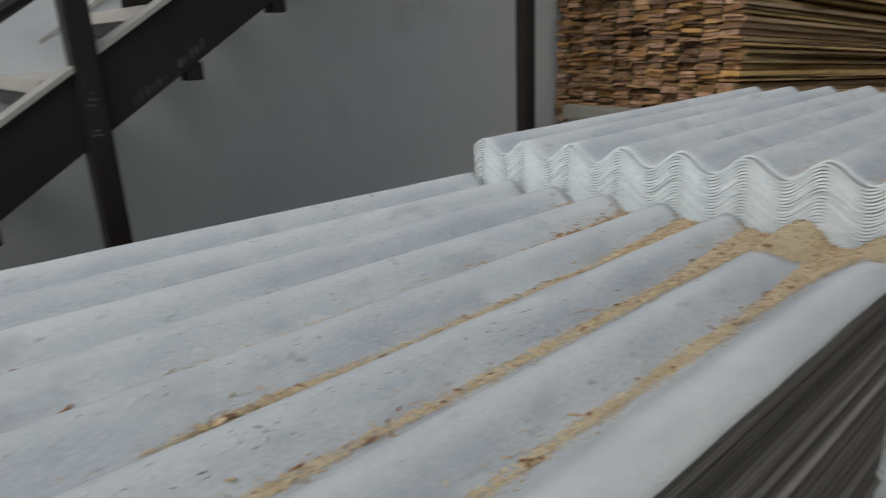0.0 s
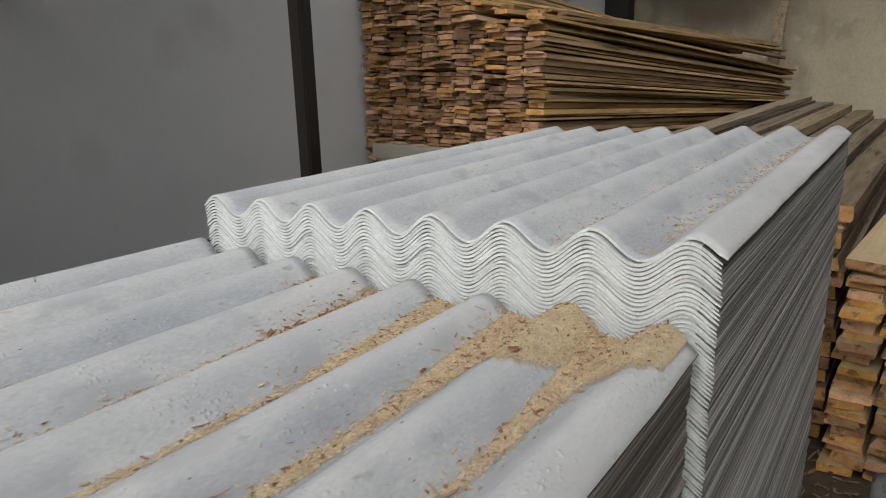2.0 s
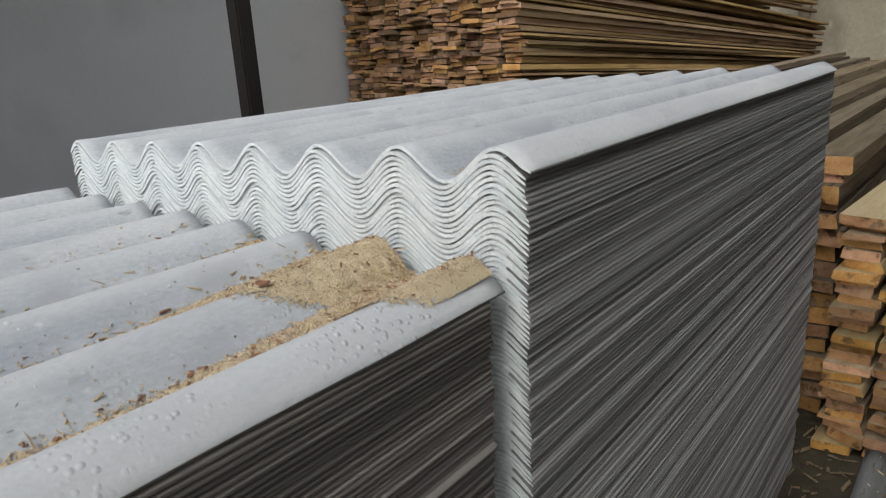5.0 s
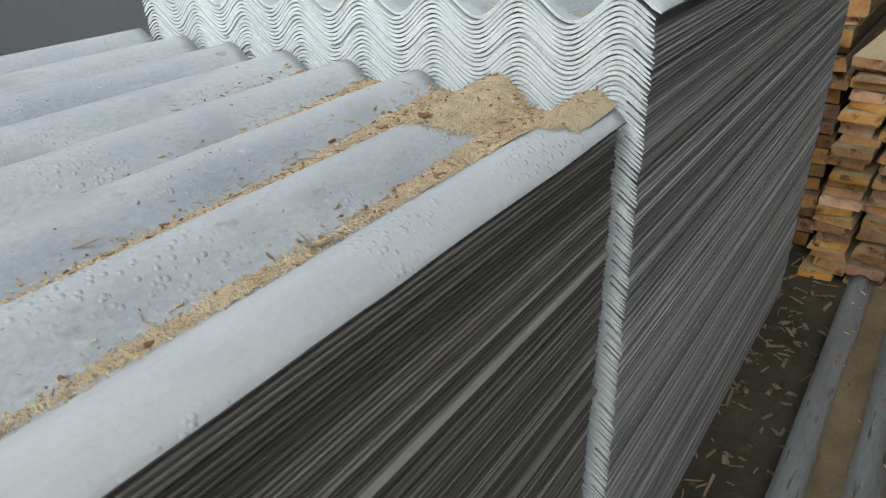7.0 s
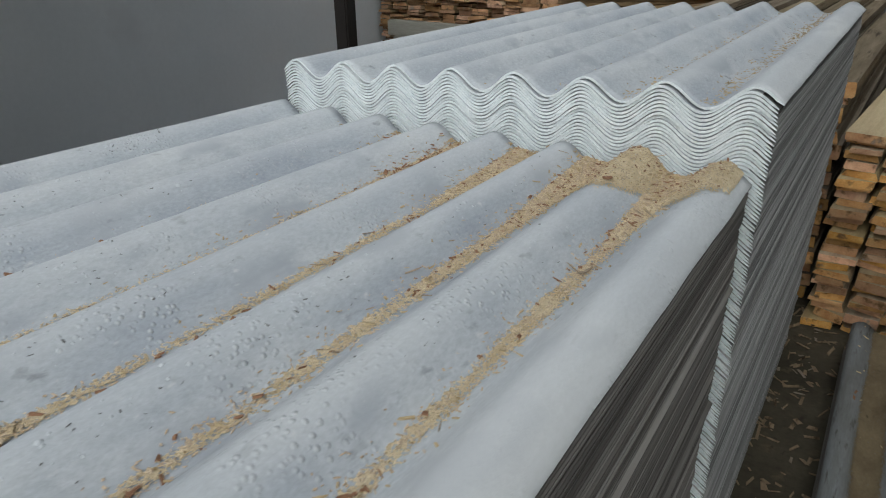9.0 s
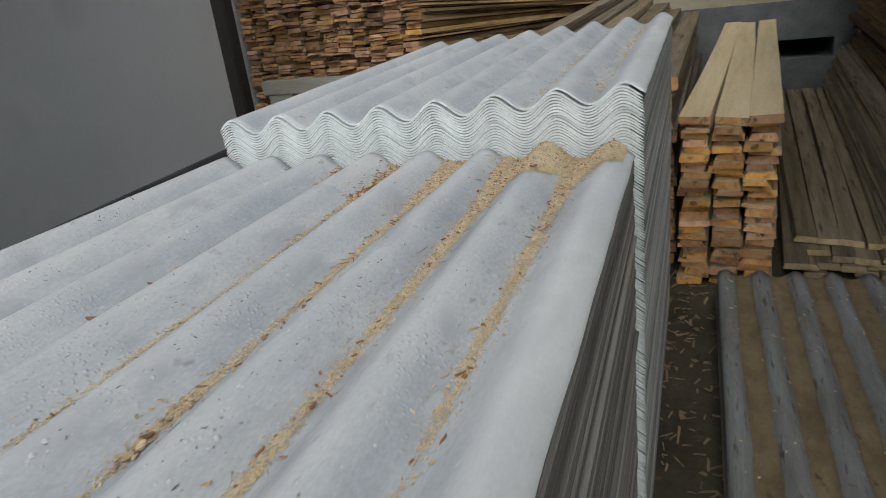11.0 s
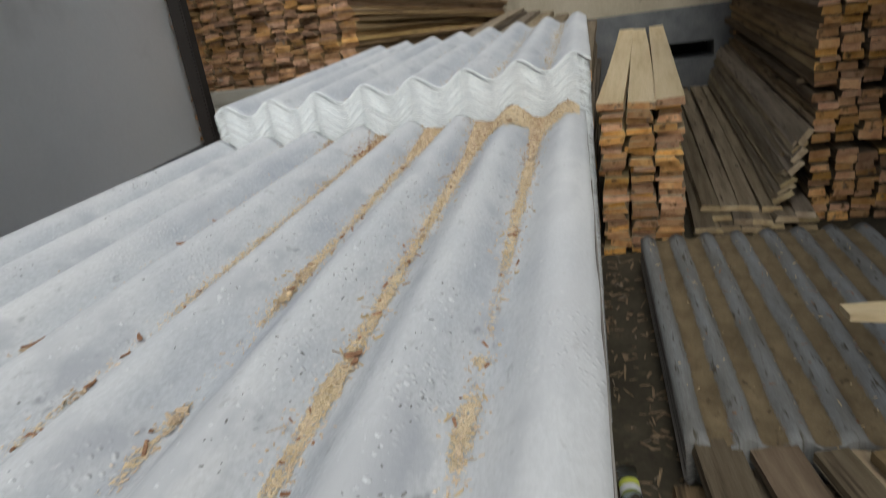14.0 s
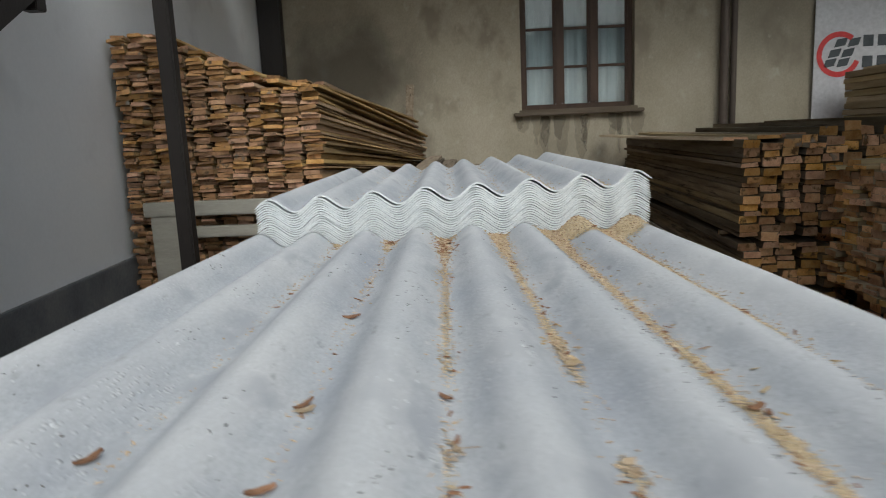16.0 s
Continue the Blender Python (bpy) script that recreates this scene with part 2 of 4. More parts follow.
PIPE = material("brown_pipe", [(0.06, 0.045, 0.035), (0.10, 0.075, 0.06)], 5, (1, 1, 0.4), 0.6, 0.3, 50, gloss=0.4)
BANNER = material("banner_white", [(0.50, 0.50, 0.52), (0.55, 0.55, 0.56)], 1, (1, 1, 1), 0.5, 0.0, 20, gloss=0.4)
RED = material("banner_red", [(0.55, 0.06, 0.06), (0.60, 0.08, 0.08)], 2, (1, 1, 1), 0.5, 0.0, 20)
INK = material("banner_grey", [(0.07, 0.08, 0.085), (0.09, 0.10, 0.105)], 2, (1, 1, 1), 0.5, 0.0, 20)
STAIN = material("rain_streak", [(0.17, 0.145, 0.11), (0.24, 0.212, 0.17)], 6, (3, 1, 0.5), 0.95, 0.3, 60)
STAIN.node_tree.nodes["Principled BSDF"].inputs["Alpha"].default_value = 0.22
CURTAIN = material("pale_curtain", [(0.45, 0.52, 0.55), (0.60, 0.66, 0.68)], 3, (6, 1, 0.3), 0.9, 0.1, 30)
BLACK = material("painted_room_shade", [(0.012, 0.012, 0.012), (0.02, 0.02, 0.02)], 3, (1, 1, 1), 0.95, 0.0, 30)
LABEL_Y = material("yellow_label", [(0.55, 0.60, 0.08), (0.62, 0.66, 0.12)], 4, (1, 1, 1), 0.5, 0.0, 20)
LABEL_W = material("white_label", [(0.65, 0.66, 0.66), (0.72, 0.72, 0.72)], 4, (1, 1, 1), 0.5, 0.0, 20)


def clear(name, rough, tint):
    m = bpy.data.materials.new(name)
    m.use_nodes = True
    b = m.node_tree.nodes["Principled BSDF"]
    b.inputs["Base Color"].default_value = (*tint, 1)
    b.inputs["Roughness"].default_value, b.inputs["Transmission Weight"].default_value, b.inputs["IOR"].default_value = rough, 1.0, 1.45
    return m


GLASS = clear("window_glass", 0.02, (0.9, 0.95, 0.95))
PLASTIC = clear("clear_plastic", 0.12, (0.85, 0.92, 0.92))


# ---- builders ----
def mesh(name, verts, faces, mats, which=None, smooth=False):
    me = bpy.data.meshes.new(name)
    me.from_pydata([tuple(v) for v in verts], [], faces)
    for m in mats if isinstance(mats, (list, tuple)) else [mats]:
        me.materials.append(m)
    if which:
        me.polygons.foreach_set("material_index", which)
    if smooth:
        me.polygons.foreach_set("use_smooth", [True] * len(me.polygons))
    me.update()
    return me


def part(name, data, parent=None, m=None, label=""):
    """A mesh as one object, under a thing or on its own."""
    ob = new(name, data)
    ob.parent = parent
    if m is not None:
        ob.matrix_basis = m
    return tagged(ob, label)


def thing(name, label, category, m=None, group="", kind=""):
    ob = new(name)
    ob.empty_display_size = 0.1
    if m is not None:
        ob.matrix_basis = m
    return tagged(ob, label, category, group, kind)


def box(name, lo, hi, mat, bevel=0.0):
    """A box mesh between two corners, its edges rounded by bevel."""
    bm = bmesh.new()
    bmesh.ops.create_cube(bm, size=1.0)
    for v in bm.verts:
        for i in range(3):
            v.co[i] = lo[i] if v.co[i] < 0 else hi[i]
    if bevel:
        bmesh.ops.bevel(bm, geom=bm.edges[:], offset=bevel, segments=2, affect="EDGES")
    me = bpy.data.meshes.new(name)
    bm.to_mesh(me)
    bm.free()
    me.materials.append(mat)
    return me


def structure(name, data, label="", category=""):
    return tagged(new(name, data), label, category, kind="structure")


def cylinder(name, a, b, r, mat, sides=12, r2=None):
    a, b = Vector(a), Vector(b)
    q = (b - a).to_track_quat("Z", "Y")
    vs = [p + q @ Vector((rr * math.cos(2 * math.pi * i / sides), rr * math.sin(2 * math.pi * i / sides), 0)) for p, rr in ((a, r), (b, r2 or r)) for i in range(sides)]
    fs = [(i, (i + 1) % sides, sides + (i + 1) % sides, sides + i) for i in range(sides)] + [tuple(range(sides - 1, -1, -1)), tuple(range(sides, 2 * sides))]
    return mesh(name, vs, fs, mat)


def panel_with_holes(name, x0, x1, z0, z1, y0, y1, holes, mat):
    """A wall slab between y0 and y1 with rectangular openings (x0, x1, z0, z1) right through it."""
    xs = sorted({x0, x1, *(h[0] for h in holes), *(h[1] for h in holes)})
    zs = sorted({z0, z1, *(h[2] for h in holes), *(h[3] for h in holes)})
    bm = bmesh.new()
    solid = {}
    for i in range(len(xs) - 1):
        for k in range(len(zs) - 1):
            cx, cz = (xs[i] + xs[i + 1]) / 2, (zs[k] + zs[k + 1]) / 2
            solid[i, k] = not any(h[0] < cx < h[1] and h[2] < cz < h[3] for h in holes)
    vert = lambda *p: bm.verts.new(p)
    for (i, k), full in solid.items():
        if not full:
            continue
        a, b, c, d = xs[i], xs[i + 1], zs[k], zs[k + 1]
        bm.faces.new([vert(a, y0, c), vert(b, y0, c), vert(b, y0, d), vert(a, y0, d)])
        bm.faces.new([vert(a, y1, d), vert(b, y1, d), vert(b, y1, c), vert(a, y1, c)])
        for di, dk, quad in ((-1, 0, ((a, c), (a, d))), (1, 0, ((b, d), (b, c))), (0, -1, ((b, c), (a, c))), (0, 1, ((a, d), (b, d)))):
            if not solid.get((i + di, k + dk), False):
                (p, r), (s, t) = quad
                bm.faces.new([vert(p, y0, r), vert(s, y0, t), vert(s, y1, t), vert(p, y1, r)])
    bmesh.ops.remove_doubles(bm, verts=bm.verts[:], dist=1e-5)
    bmesh.ops.recalc_face_normals(bm, faces=bm.faces[:])
    me = bpy.data.meshes.new(name)
    bm.to_mesh(me)
    bm.free()
    me.materials.append(mat)
    return me


# ---- the setting ----
gx = np.linspace(-1, 1, 61)
fl_v, fl_f = [], []
coords = [30 * g ** 3 + 3 * g for g in gx]
for j, y in enumerate(coords):
    for i, x in enumerate(coords):
        fl_v.append((x + 1.2, y + 0.5, FLOOR + 0.012 * noise.noise((x * 1.7, y * 1.7, 0)) - 0.006))
        if i and j:
            b = j * 61 + i
            fl_f.append((b - 62, b - 61, b, b - 1))


def skewed(me):
    """The plastered wall stands two degrees out of square with the sheets."""
    for v in me.vertices:
        v.co.x -= 0.041 * (v.co.y - 2.1)
    return me


structure("ground", mesh("ground", fl_v, fl_f, DIRT, smooth=True), "trodden brown earth floor littered with sawdust and splinters", "ground")
structure("wall_west", skewed(box("wall_west", (WALL_X - 0.3, -9, FLOOR - 0.1), (WALL_X, WALL_Y + 0.3, 4.6), PLASTER)), "smooth pale grey plastered wall", "wall")
structure("trim", skewed(box("trim", (WALL_X, -9, FLOOR - 0.1), (WALL_X + 0.035, WALL_Y, 0.798), PLINTH, 0.006)), "dark grey rough plinth along the plastered wall", "plinth")
WIN = (1.47, 2.83, 1.69, 3.55)
VENT = (1.94, 2.52, 0.40, 0.59)
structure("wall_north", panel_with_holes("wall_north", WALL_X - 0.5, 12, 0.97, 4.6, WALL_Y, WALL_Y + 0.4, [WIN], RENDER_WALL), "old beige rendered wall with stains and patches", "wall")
structure("wall_north_base", panel_with_holes("wall_north_base", WALL_X - 0.5, 12, FLOOR - 0.1, 0.97, WALL_Y - 0.04, WALL_Y + 0.4, [VENT], PLINTH), "dark grey cement plinth with a black vent opening", "plinth")
# Panel coloured black to give the shade of an unlit interior.
structure("wall_north_back", box("wall_north_back", (WALL_X - 0.3, WALL_Y + 1.2, FLOOR), (12, WALL_Y + 1.3, 4.6), BLACK), "black panel standing in for the unlit room", "wall")
# Unseen closing wall, low so that light reaches under the stairs.
structure("wall_east", box("wall_east", (12, -9, FLOOR - 0.1), (12.3, WALL_Y + 1.2, 1.3), RENDER_WALL), "unseen beige rendered wall, kept low to admit light", "wall")
# Out-of-view slab, added to darken the north wall.
structure("ceiling", box("ceiling", (WALL_X - 0.5, 4.7, 3.65), (12, WALL_Y - 0.005, 3.8), CONCRETE), "unseen slab added to shade the window wall", "ceiling")
# Assumed landing, out of view, placed to shade the slab pile.
structure("landing", box("landing", (WALL_X + 0.02, 1.75, 3.10), (-0.45, 4.69, 3.25), CONCRETE), "unseen concrete landing, added at the stair head for shade", "landing")
# Invented overhead slab that keeps sky light off timber and low sheets.
structure("ceiling_east", box("ceiling_east", (2.1, -3.6, 2.95), (12, 3.6, 3.1), CONCRETE), "unseen slab added to shade the timber", "ceiling")
# Also out of view, lowered to let in light from the south.
structure("wall_south", box("wall_south", (WALL_X - 0.3, -9.3, FLOOR - 0.1), (12.3, -9, 1.3), RENDER_WALL), "unseen beige yard wall, kept low to admit light", "wall")


# ---- window ----
def window_unit():
    w = tagged(new("window_1"), "old brown wooden window with nine small panes", "window", kind="structure")
    x0, x1, z0, z1 = WIN
    y = WALL_Y + 0.10
    for n_, lo, hi in (("window_frame", (x0, y, z0), (x0 + 0.06, y + 0.09, z1)), ("window_frame", (x1 - 0.06, y, z0), (x1, y + 0.09, z1)), ("window_frame", (x0 + 0.06, y, z0), (x1 - 0.06, y + 0.09, z0 + 0.06)), ("window_frame", (x0 + 0.06, y, z1 - 0.06), (x1 - 0.06, y + 0.09, z1))):
        part(n_, box(n_, lo, hi, FRAME, 0.008), w)
    xs = [x0 + 0.06 + i * (x1 - x0 - 0.12) / 3 for i in range(4)]
    zs = [1.75, 2.19, 2.64, 3.07, z1 - 0.06]
    for i in (1, 2):
        part("mullion", box("mullion", (xs[i] - 0.045, y + 0.005, z0 + 0.06), (xs[i] + 0.045, y + 0.08, z1 - 0.06), FRAME, 0.012), w)
    for i in range(3):
        a, b = xs[i] + (0.045 if i else 0), xs[i + 1] - (0.045 if i < 2 else 0)
        for s in ((a, a + 0.022), (b - 0.022, b)):
            stile = part("sash", box("sash", (s[0], y + 0.02, z0 + 0.06), (s[1], y + 0.06, z1 - 0.06), FRAME, 0.004), w)
        for k in range(4):
            if k:
                part("glazing_bar", box("glazing_bar", (a + 0.022, y + 0.022, zs[k] - 0.016), (b - 0.022, y + 0.058, zs[k] + 0.016), FRAME, 0.005), stile)
            p = part("pane", box("pane", (a + 0.02, y + 0.038, zs[k]), (b - 0.02, y + 0.042, zs[k + 1]), GLASS), stile)
            p.visible_shadow = False
    part("window_sill", box("window_sill", (x0 - 0.1, WALL_Y - 0.09, z0 - 0.075), (x1 + 0.1, WALL_Y + 0.1, z0 - 0.03), SILL, 0.01), w)
    part("window_sill", box("sill_board", (x0 - 0.03, WALL_Y - 0.04, z0 - 0.03), (x1 + 0.03, WALL_Y + 0.1, z0), SILL, 0.006), w)


window_unit()
cv, cf = [], []
for i in range(61):
    x = WIN[0] + 0.02 + i * (WIN[1] - WIN[0] - 0.04) / 60
    y = WALL_Y + 0.30 + 0.02 * math.sin(i * 0.9) + 0.012 * math.sin(i * 2.3)
    cv += [(x, y, WIN[2] + 0.02), (x, y, WIN[3] - 0.03)]
    if i:
        cf.append((2 * i - 2, 2 * i, 2 * i + 1, 2 * i - 1))
tagged(new("curtain", mesh("curtain", cv, cf, CURTAIN, smooth=True)), "pale blue-white curtain hanging behind the old window", "curtain")

rng_s = random.Random(17)
for i in range(18):
    x, w, h = WIN[0] - 0.06 + rng_s.random() * (WIN[1] - WIN[0] + 0.12), rng_s.uniform(0.04, 0.20), rng_s.uniform(0.15, 0.6)
    n_ = 7
    pts = [(x + sgn * w * (1 - k / n_) ** 0.4 + rng_s.gauss(0, 0.010), WALL_Y - 0.003 - 0.0002 * i, WIN[2] - 0.08 - h * k / n_) for k in range(n_ + 1) for sgn in (-0.5, 0.5)]
    structure("stain", mesh("stain", pts, [(2 * k, 2 * k + 1, 2 * k + 3, 2 * k + 2) for k in range(n_)], STAIN), "dark rain streak below the sill", "stain")

# pipes, corner post and banner on the back wall
tagged(new("drainpipe", cylinder("drainpipe", (3.86, WALL_Y - 0.09, 0.2), (3.86, WALL_Y - 0.09, 4.5), 0.05, PIPE, 16)), "dark brown drainpipe fixed to the beige wall", "pipe")
tagged(new("drainpipe", cylinder("drainpipe", (3.985, WALL_Y - 0.06, 0.2), (3.985, WALL_Y - 0.06, 4.5), 0.035, PIPE, 14)), "thin brown pipe fixed beside a drainpipe", "pipe")
tagged(new("corner_post", box("corner_post", (WALL_X - 0.165, WALL_Y - 0.22, FLOOR), (WALL_X + 0.10, WALL_Y - 0.05, 4.5), STEEL, 0.01)), "dark steel post in the corner of the walls", "post")
stake = tagged(new("wooden_stake", box("wooden_stake", (-0.045, -0.03, 0), (0.045, 0.03, 2.10), BOARD_OLD, 0.006)), "rough wooden stake leaning at the end of the slab pile", "stake")
stake.matrix_basis = pose(0.0, 6.17, FLOOR, 0, 4, 0)


def banner():
    b = thing("banner", "white banner with a red ring and grey bars, red strip below", "banner", pose(0, WALL_Y - 0.05, 0))
    part("sheet", box("sheet", (4.93, -0.01, 1.42), (8.2, 0, 3.9), BANNER, 0.002), b)
    part("red_strip", box("red_strip", (4.93, -0.012, 1.33), (8.2, 0, 1.418), RED, 0.002), b)
    vs, fs, n_ = [], [], 56
    for i in range(n_ + 1):
        a = radians(50 + 290 * i / n_)
        for r in (0.20, 0.262):
            vs.append((5.22 + r * math.cos(a), -0.014, 2.17 + r * math.sin(a)))
        if i:
            fs.append((2 * i - 2, 2 * i - 1, 2 * i + 1, 2 * i))
    part("ring", mesh("ring", vs, fs, RED), b)
    for k, (dx, dz) in enumerate(((0.02, 0.12), (-0.05, 0.0), (-0.10, -0.11))):
        for s in (0, 0.155):
            x, z = 5.14 + dx + s, 2.13 + dz
            part("grey_bar", mesh("grey_bar", [(x, -0.014, z), (x + 0.13, -0.014, z + 0.02), (x + 0.16, -0.014, z + 0.11), (x + 0.03, -0.014, z + 0.09)], [(0, 1, 2, 3)], INK), b)
    for z in (2.25, 2.01):
        for i in range(5):
            part("text_bar", box("text_bar", (5.50 + 0.17 * i, -0.014, z), (5.62 + 0.17 * i, -0.011, z + 0.13), INK), b)


banner()


# ---- posts and stairs ----
def steel_post(x, y, top, label):
    p = thing("steel_post", label, "post", pose(x, y, 0), "dark posts under the stairs")
    part("tube", box("tube", (-0.031, -0.031, FLOOR + 0.012), (0.031, 0.031, top), STEEL, 0.006), p)
    part("base_plate", box("base_plate", (-0.10, -0.10, FLOOR - 0.003), (0.10, 0.10, FLOOR + 0.012), STEEL, 0.002), p)
    return p


steel_post(-0.545, 0.86, 4.4, "square dark brown steel post with scuffed paint")
marked = steel_post(-0.555, -0.84, 4.4, "square dark steel post with chalk marks below stairs")
for k, z in enumerate((1.448, 1.462, 1.478, 1.372, 1.384)):
    part("chalk_mark", box("chalk_mark", (0.031, -0.022 + 0.008 * (k % 3), z), (0.0322, 0.002 + 0.008 * (k % 2), z + 0.005), CHALK), marked)


def stairs():
    s = thing("staircase", "dark steel staircase with pale stone treads against the wall", "staircase")
    rise, run, y0, z0 = 0.178, 0.287, -0.80, 1.382
    for name, x in (("outer_stringer", -0.60), ("inner_stringer", WALL_X + 0.05)):
        vs = []
        for xx in (x, x + 0.055):
            for y in (-2.9, 1.55):
                z = z0 + (y - y0) * rise / run
                vs += [(xx, y, z), (xx, y, z + 0.195)]
        part(name, mesh(name, vs, [(0, 1, 3, 2), (4, 6, 7, 5), (0, 2, 6, 4), (1, 5, 7, 3), (0, 4, 5, 1), (2, 3, 7, 6)], STEEL), s)
        vs = [(v[0] + (0.012 if v[0] > x else -0.012), v[1], z0 + (v[1] - y0) * rise / run + (0.21 if i % 2 else 0.195)) for i, v in enumerate(vs)]
        part("flange", mesh("flange", vs, [(0, 1, 3, 2), (4, 6, 7, 5), (0, 2, 6, 4), (1, 5, 7, 3), (0, 4, 5, 1), (2, 3, 7, 6)], TREAD), s)
    for i in range(-6, 7):
        y = -0.55 + i * run
        z = 1.49 + i * rise
        part("tread_bracket", box("tread_bracket", (-0.598, y - 0.03, z), (-0.548, y + 0.02, z + 0.05), STEEL, 0.003), s)
        step = part("tread", box("tread", (WALL_X + 0.10, y - 0.10, z + 0.165), (-0.60, y + 0.15, z + 0.205), TREAD, 0.006), s)
        part("tread_angle", box("tread_angle", (WALL_X + 0.10, y - 0.10, z + 0.13), (-0.605, y - 0.06, z + 0.168), STEEL, 0.003), step)
    # rows of chalk strokes, too worn to read
    rng = random.Random(7)
    for y0_, z0_, count in ((-0.735, 1.440, 6), (-0.600, 1.528, 5)):
        for k in range(count):
            y, tall = y0_ + 0.018 * k, rng.uniform(0.016, 0.030)
            z = z0_ + 0.018 * k * rise / run
            part("chalk_mark", box("chalk_mark", (-0.545, y, z), (-0.5435, y + rng.uniform(0.004, 0.010), z + tall), CHALK), s)
    hand = [(-0.57, -2.9, z0 + (-2.9 - y0) * rise / run + 0.42), (-0.57, 1.55, z0 + (1.55 - y0) * rise / run + 0.42)]
    part("rail", cylinder("rail", hand[0], hand[1], 0.022, STEEL, 10), s)


stairs()

# ---- corrugated sheets ----
PITCH, HALF, GAUGE, LENGTH, WIDTH = 0.15, 0.0205, 0.0045, 1.75, 1.13
STEP = 0.0068


def wave(x):
    return HALF * math.cos(2 * math.pi * (x - 0.035) / PITCH)


def lift(x, y):
    """The near stack's top sheet springs up a little towards one corner."""
    return 0.013 * max(0.0, 1 - x / 0.75) * (1 - y / LENGTH)


def sheet_mesh(name, nx, ny, seed, mats, rough=0.0006, dirt_shade_cols=0, sprung=False):
    """One corrugated sheet: crests at z = HALF, front end at y = 0, left edge at x = 0."""
    vs, fs, which = [], [], []
    for j in range(ny + 1):
        y = LENGTH * j / ny
        for i in range(nx + 1):
            x = WIDTH * i / nx
            slope = -HALF * 2 * math.pi / PITCH * math.sin(2 * math.pi * (x - 0.035) / PITCH)
            k = 1 / math.hypot(1, slope)
            e = rough * noise.noise((x * 22, y * 9, seed)) + 2.2 * rough * noise.noise((x * 3, y * 1.5, seed + 7))
            e += lift(x, y) if sprung else 0
            ye = y + (0.003 * noise.noise((x * 14, seed * 3.1, j)) if j in (0, ny) else 0)
            xe = x + (0.0022 * noise.noise((y * 8, seed * 1.7, i)) if i in (0, nx) and 0 < j < ny else 0)
            g = GAUGE * (1 + 0.06 * noise.noise((x * 30, seed, y * 2)))
            if i in (0, nx):
                g *= 0.62
            vs.append((xe, ye, wave(x) + e))
            vs.append((xe + (0 if i in (0, nx) else slope * k * g), ye, wave(x) + e - k * g))
    at = lambda i, j, s: 2 * (j * (nx + 1) + i) + s
    for j in range(ny):
        for i in range(nx):
            # Outer columns take the edge colour: dirt plus painted gap shade.
            kind = 2 if i < dirt_shade_cols or i >= nx - dirt_shade_cols else 0
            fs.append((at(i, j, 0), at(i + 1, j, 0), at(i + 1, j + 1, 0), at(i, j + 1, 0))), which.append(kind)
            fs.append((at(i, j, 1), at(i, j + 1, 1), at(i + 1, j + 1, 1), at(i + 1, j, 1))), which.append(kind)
    for i in range(nx):
        fs.append((at(i, 0, 1), at(i + 1, 0, 1), at(i + 1, 0, 0), at(i, 0, 0))), which.append(1)
        fs.append((at(i, ny, 0), at(i + 1, ny, 0), at(i + 1, ny, 1), at(i, ny, 1))), which.append(1)
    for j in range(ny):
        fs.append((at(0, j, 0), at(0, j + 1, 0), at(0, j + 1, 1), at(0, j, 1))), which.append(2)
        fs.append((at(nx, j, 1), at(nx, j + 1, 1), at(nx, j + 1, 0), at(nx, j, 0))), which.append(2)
    me = mesh(name, vs, fs, mats, which)
    me.polygons.foreach_set("use_smooth", [w == 0 for w in which])
    return me


TILT_Y = 2.06
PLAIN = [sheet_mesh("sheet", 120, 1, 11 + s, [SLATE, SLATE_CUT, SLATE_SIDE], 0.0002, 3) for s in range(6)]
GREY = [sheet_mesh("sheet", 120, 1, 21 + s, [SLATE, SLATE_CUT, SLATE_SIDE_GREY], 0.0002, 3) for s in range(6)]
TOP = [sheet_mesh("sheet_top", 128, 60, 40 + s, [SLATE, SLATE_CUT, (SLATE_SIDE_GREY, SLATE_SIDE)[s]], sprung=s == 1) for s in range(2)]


def sheet_stack(label, x, y, crest, top, plain, count, seed, tilt=TILT_Y, rise=0.0, yaw=0.0, back=0.0, inset=0.0, group="stacks of roofing sheets"):
    """A pile of nested sheets whose top crest stands at that height in its middle; those below the top one lie back and inset by so much."""
    rng = random.Random(seed)
    m = pose(x, y, crest - HALF, rise, -tilt, yaw) @ Matrix.Translation((0, 0, -math.tan(radians(tilt)) * 0.565))
    s = thing("sheet_stack", label, "sheet stack", m, group)
    drift, dy = 0.0, 0.0
    for i in range(count):
        step = -i * STEP
        if i == 0:
            part("sheet", top, s, pose(0, 0, 0))
            continue
        drift = drift * 0.6 + rng.gauss(0, 0.0009)
        dy = dy * 0.3 + rng.gauss(0, 0.0008)
        big = rng.random() < 0.06
        part("sheet", plain[rng.randrange(len(plain))], s, pose(drift - inset + step * math.sin(radians(tilt)) + (rng.uniform(-0.006, 0.006) if big else 0), dy - back * (1 + 0.9 * i / count), step - 0.0010, 0, 0, rng.gauss(0, 0.012)))
    return s


sheet_stack("tall stack of pale grey corrugated asbestos-cement roofing sheets", 0.0, 0.0, 1.32, TOP[0], GREY, 202, 5, inset=0.006)
sheet_stack("stack of pale grey corrugated roofing sheets strewn with sawdust", -0.009, -LENGTH - 0.03, 1.225, TOP[1], PLAIN, 187, 6, 0.0, -0.65, 0.45, back=0.026)
DUSTY_TOP = sheet_mesh("sheet_dusty", 96, 24, 77, [SLATE_DUSTY, SLATE_DUSTY, SLATE_SIDE])
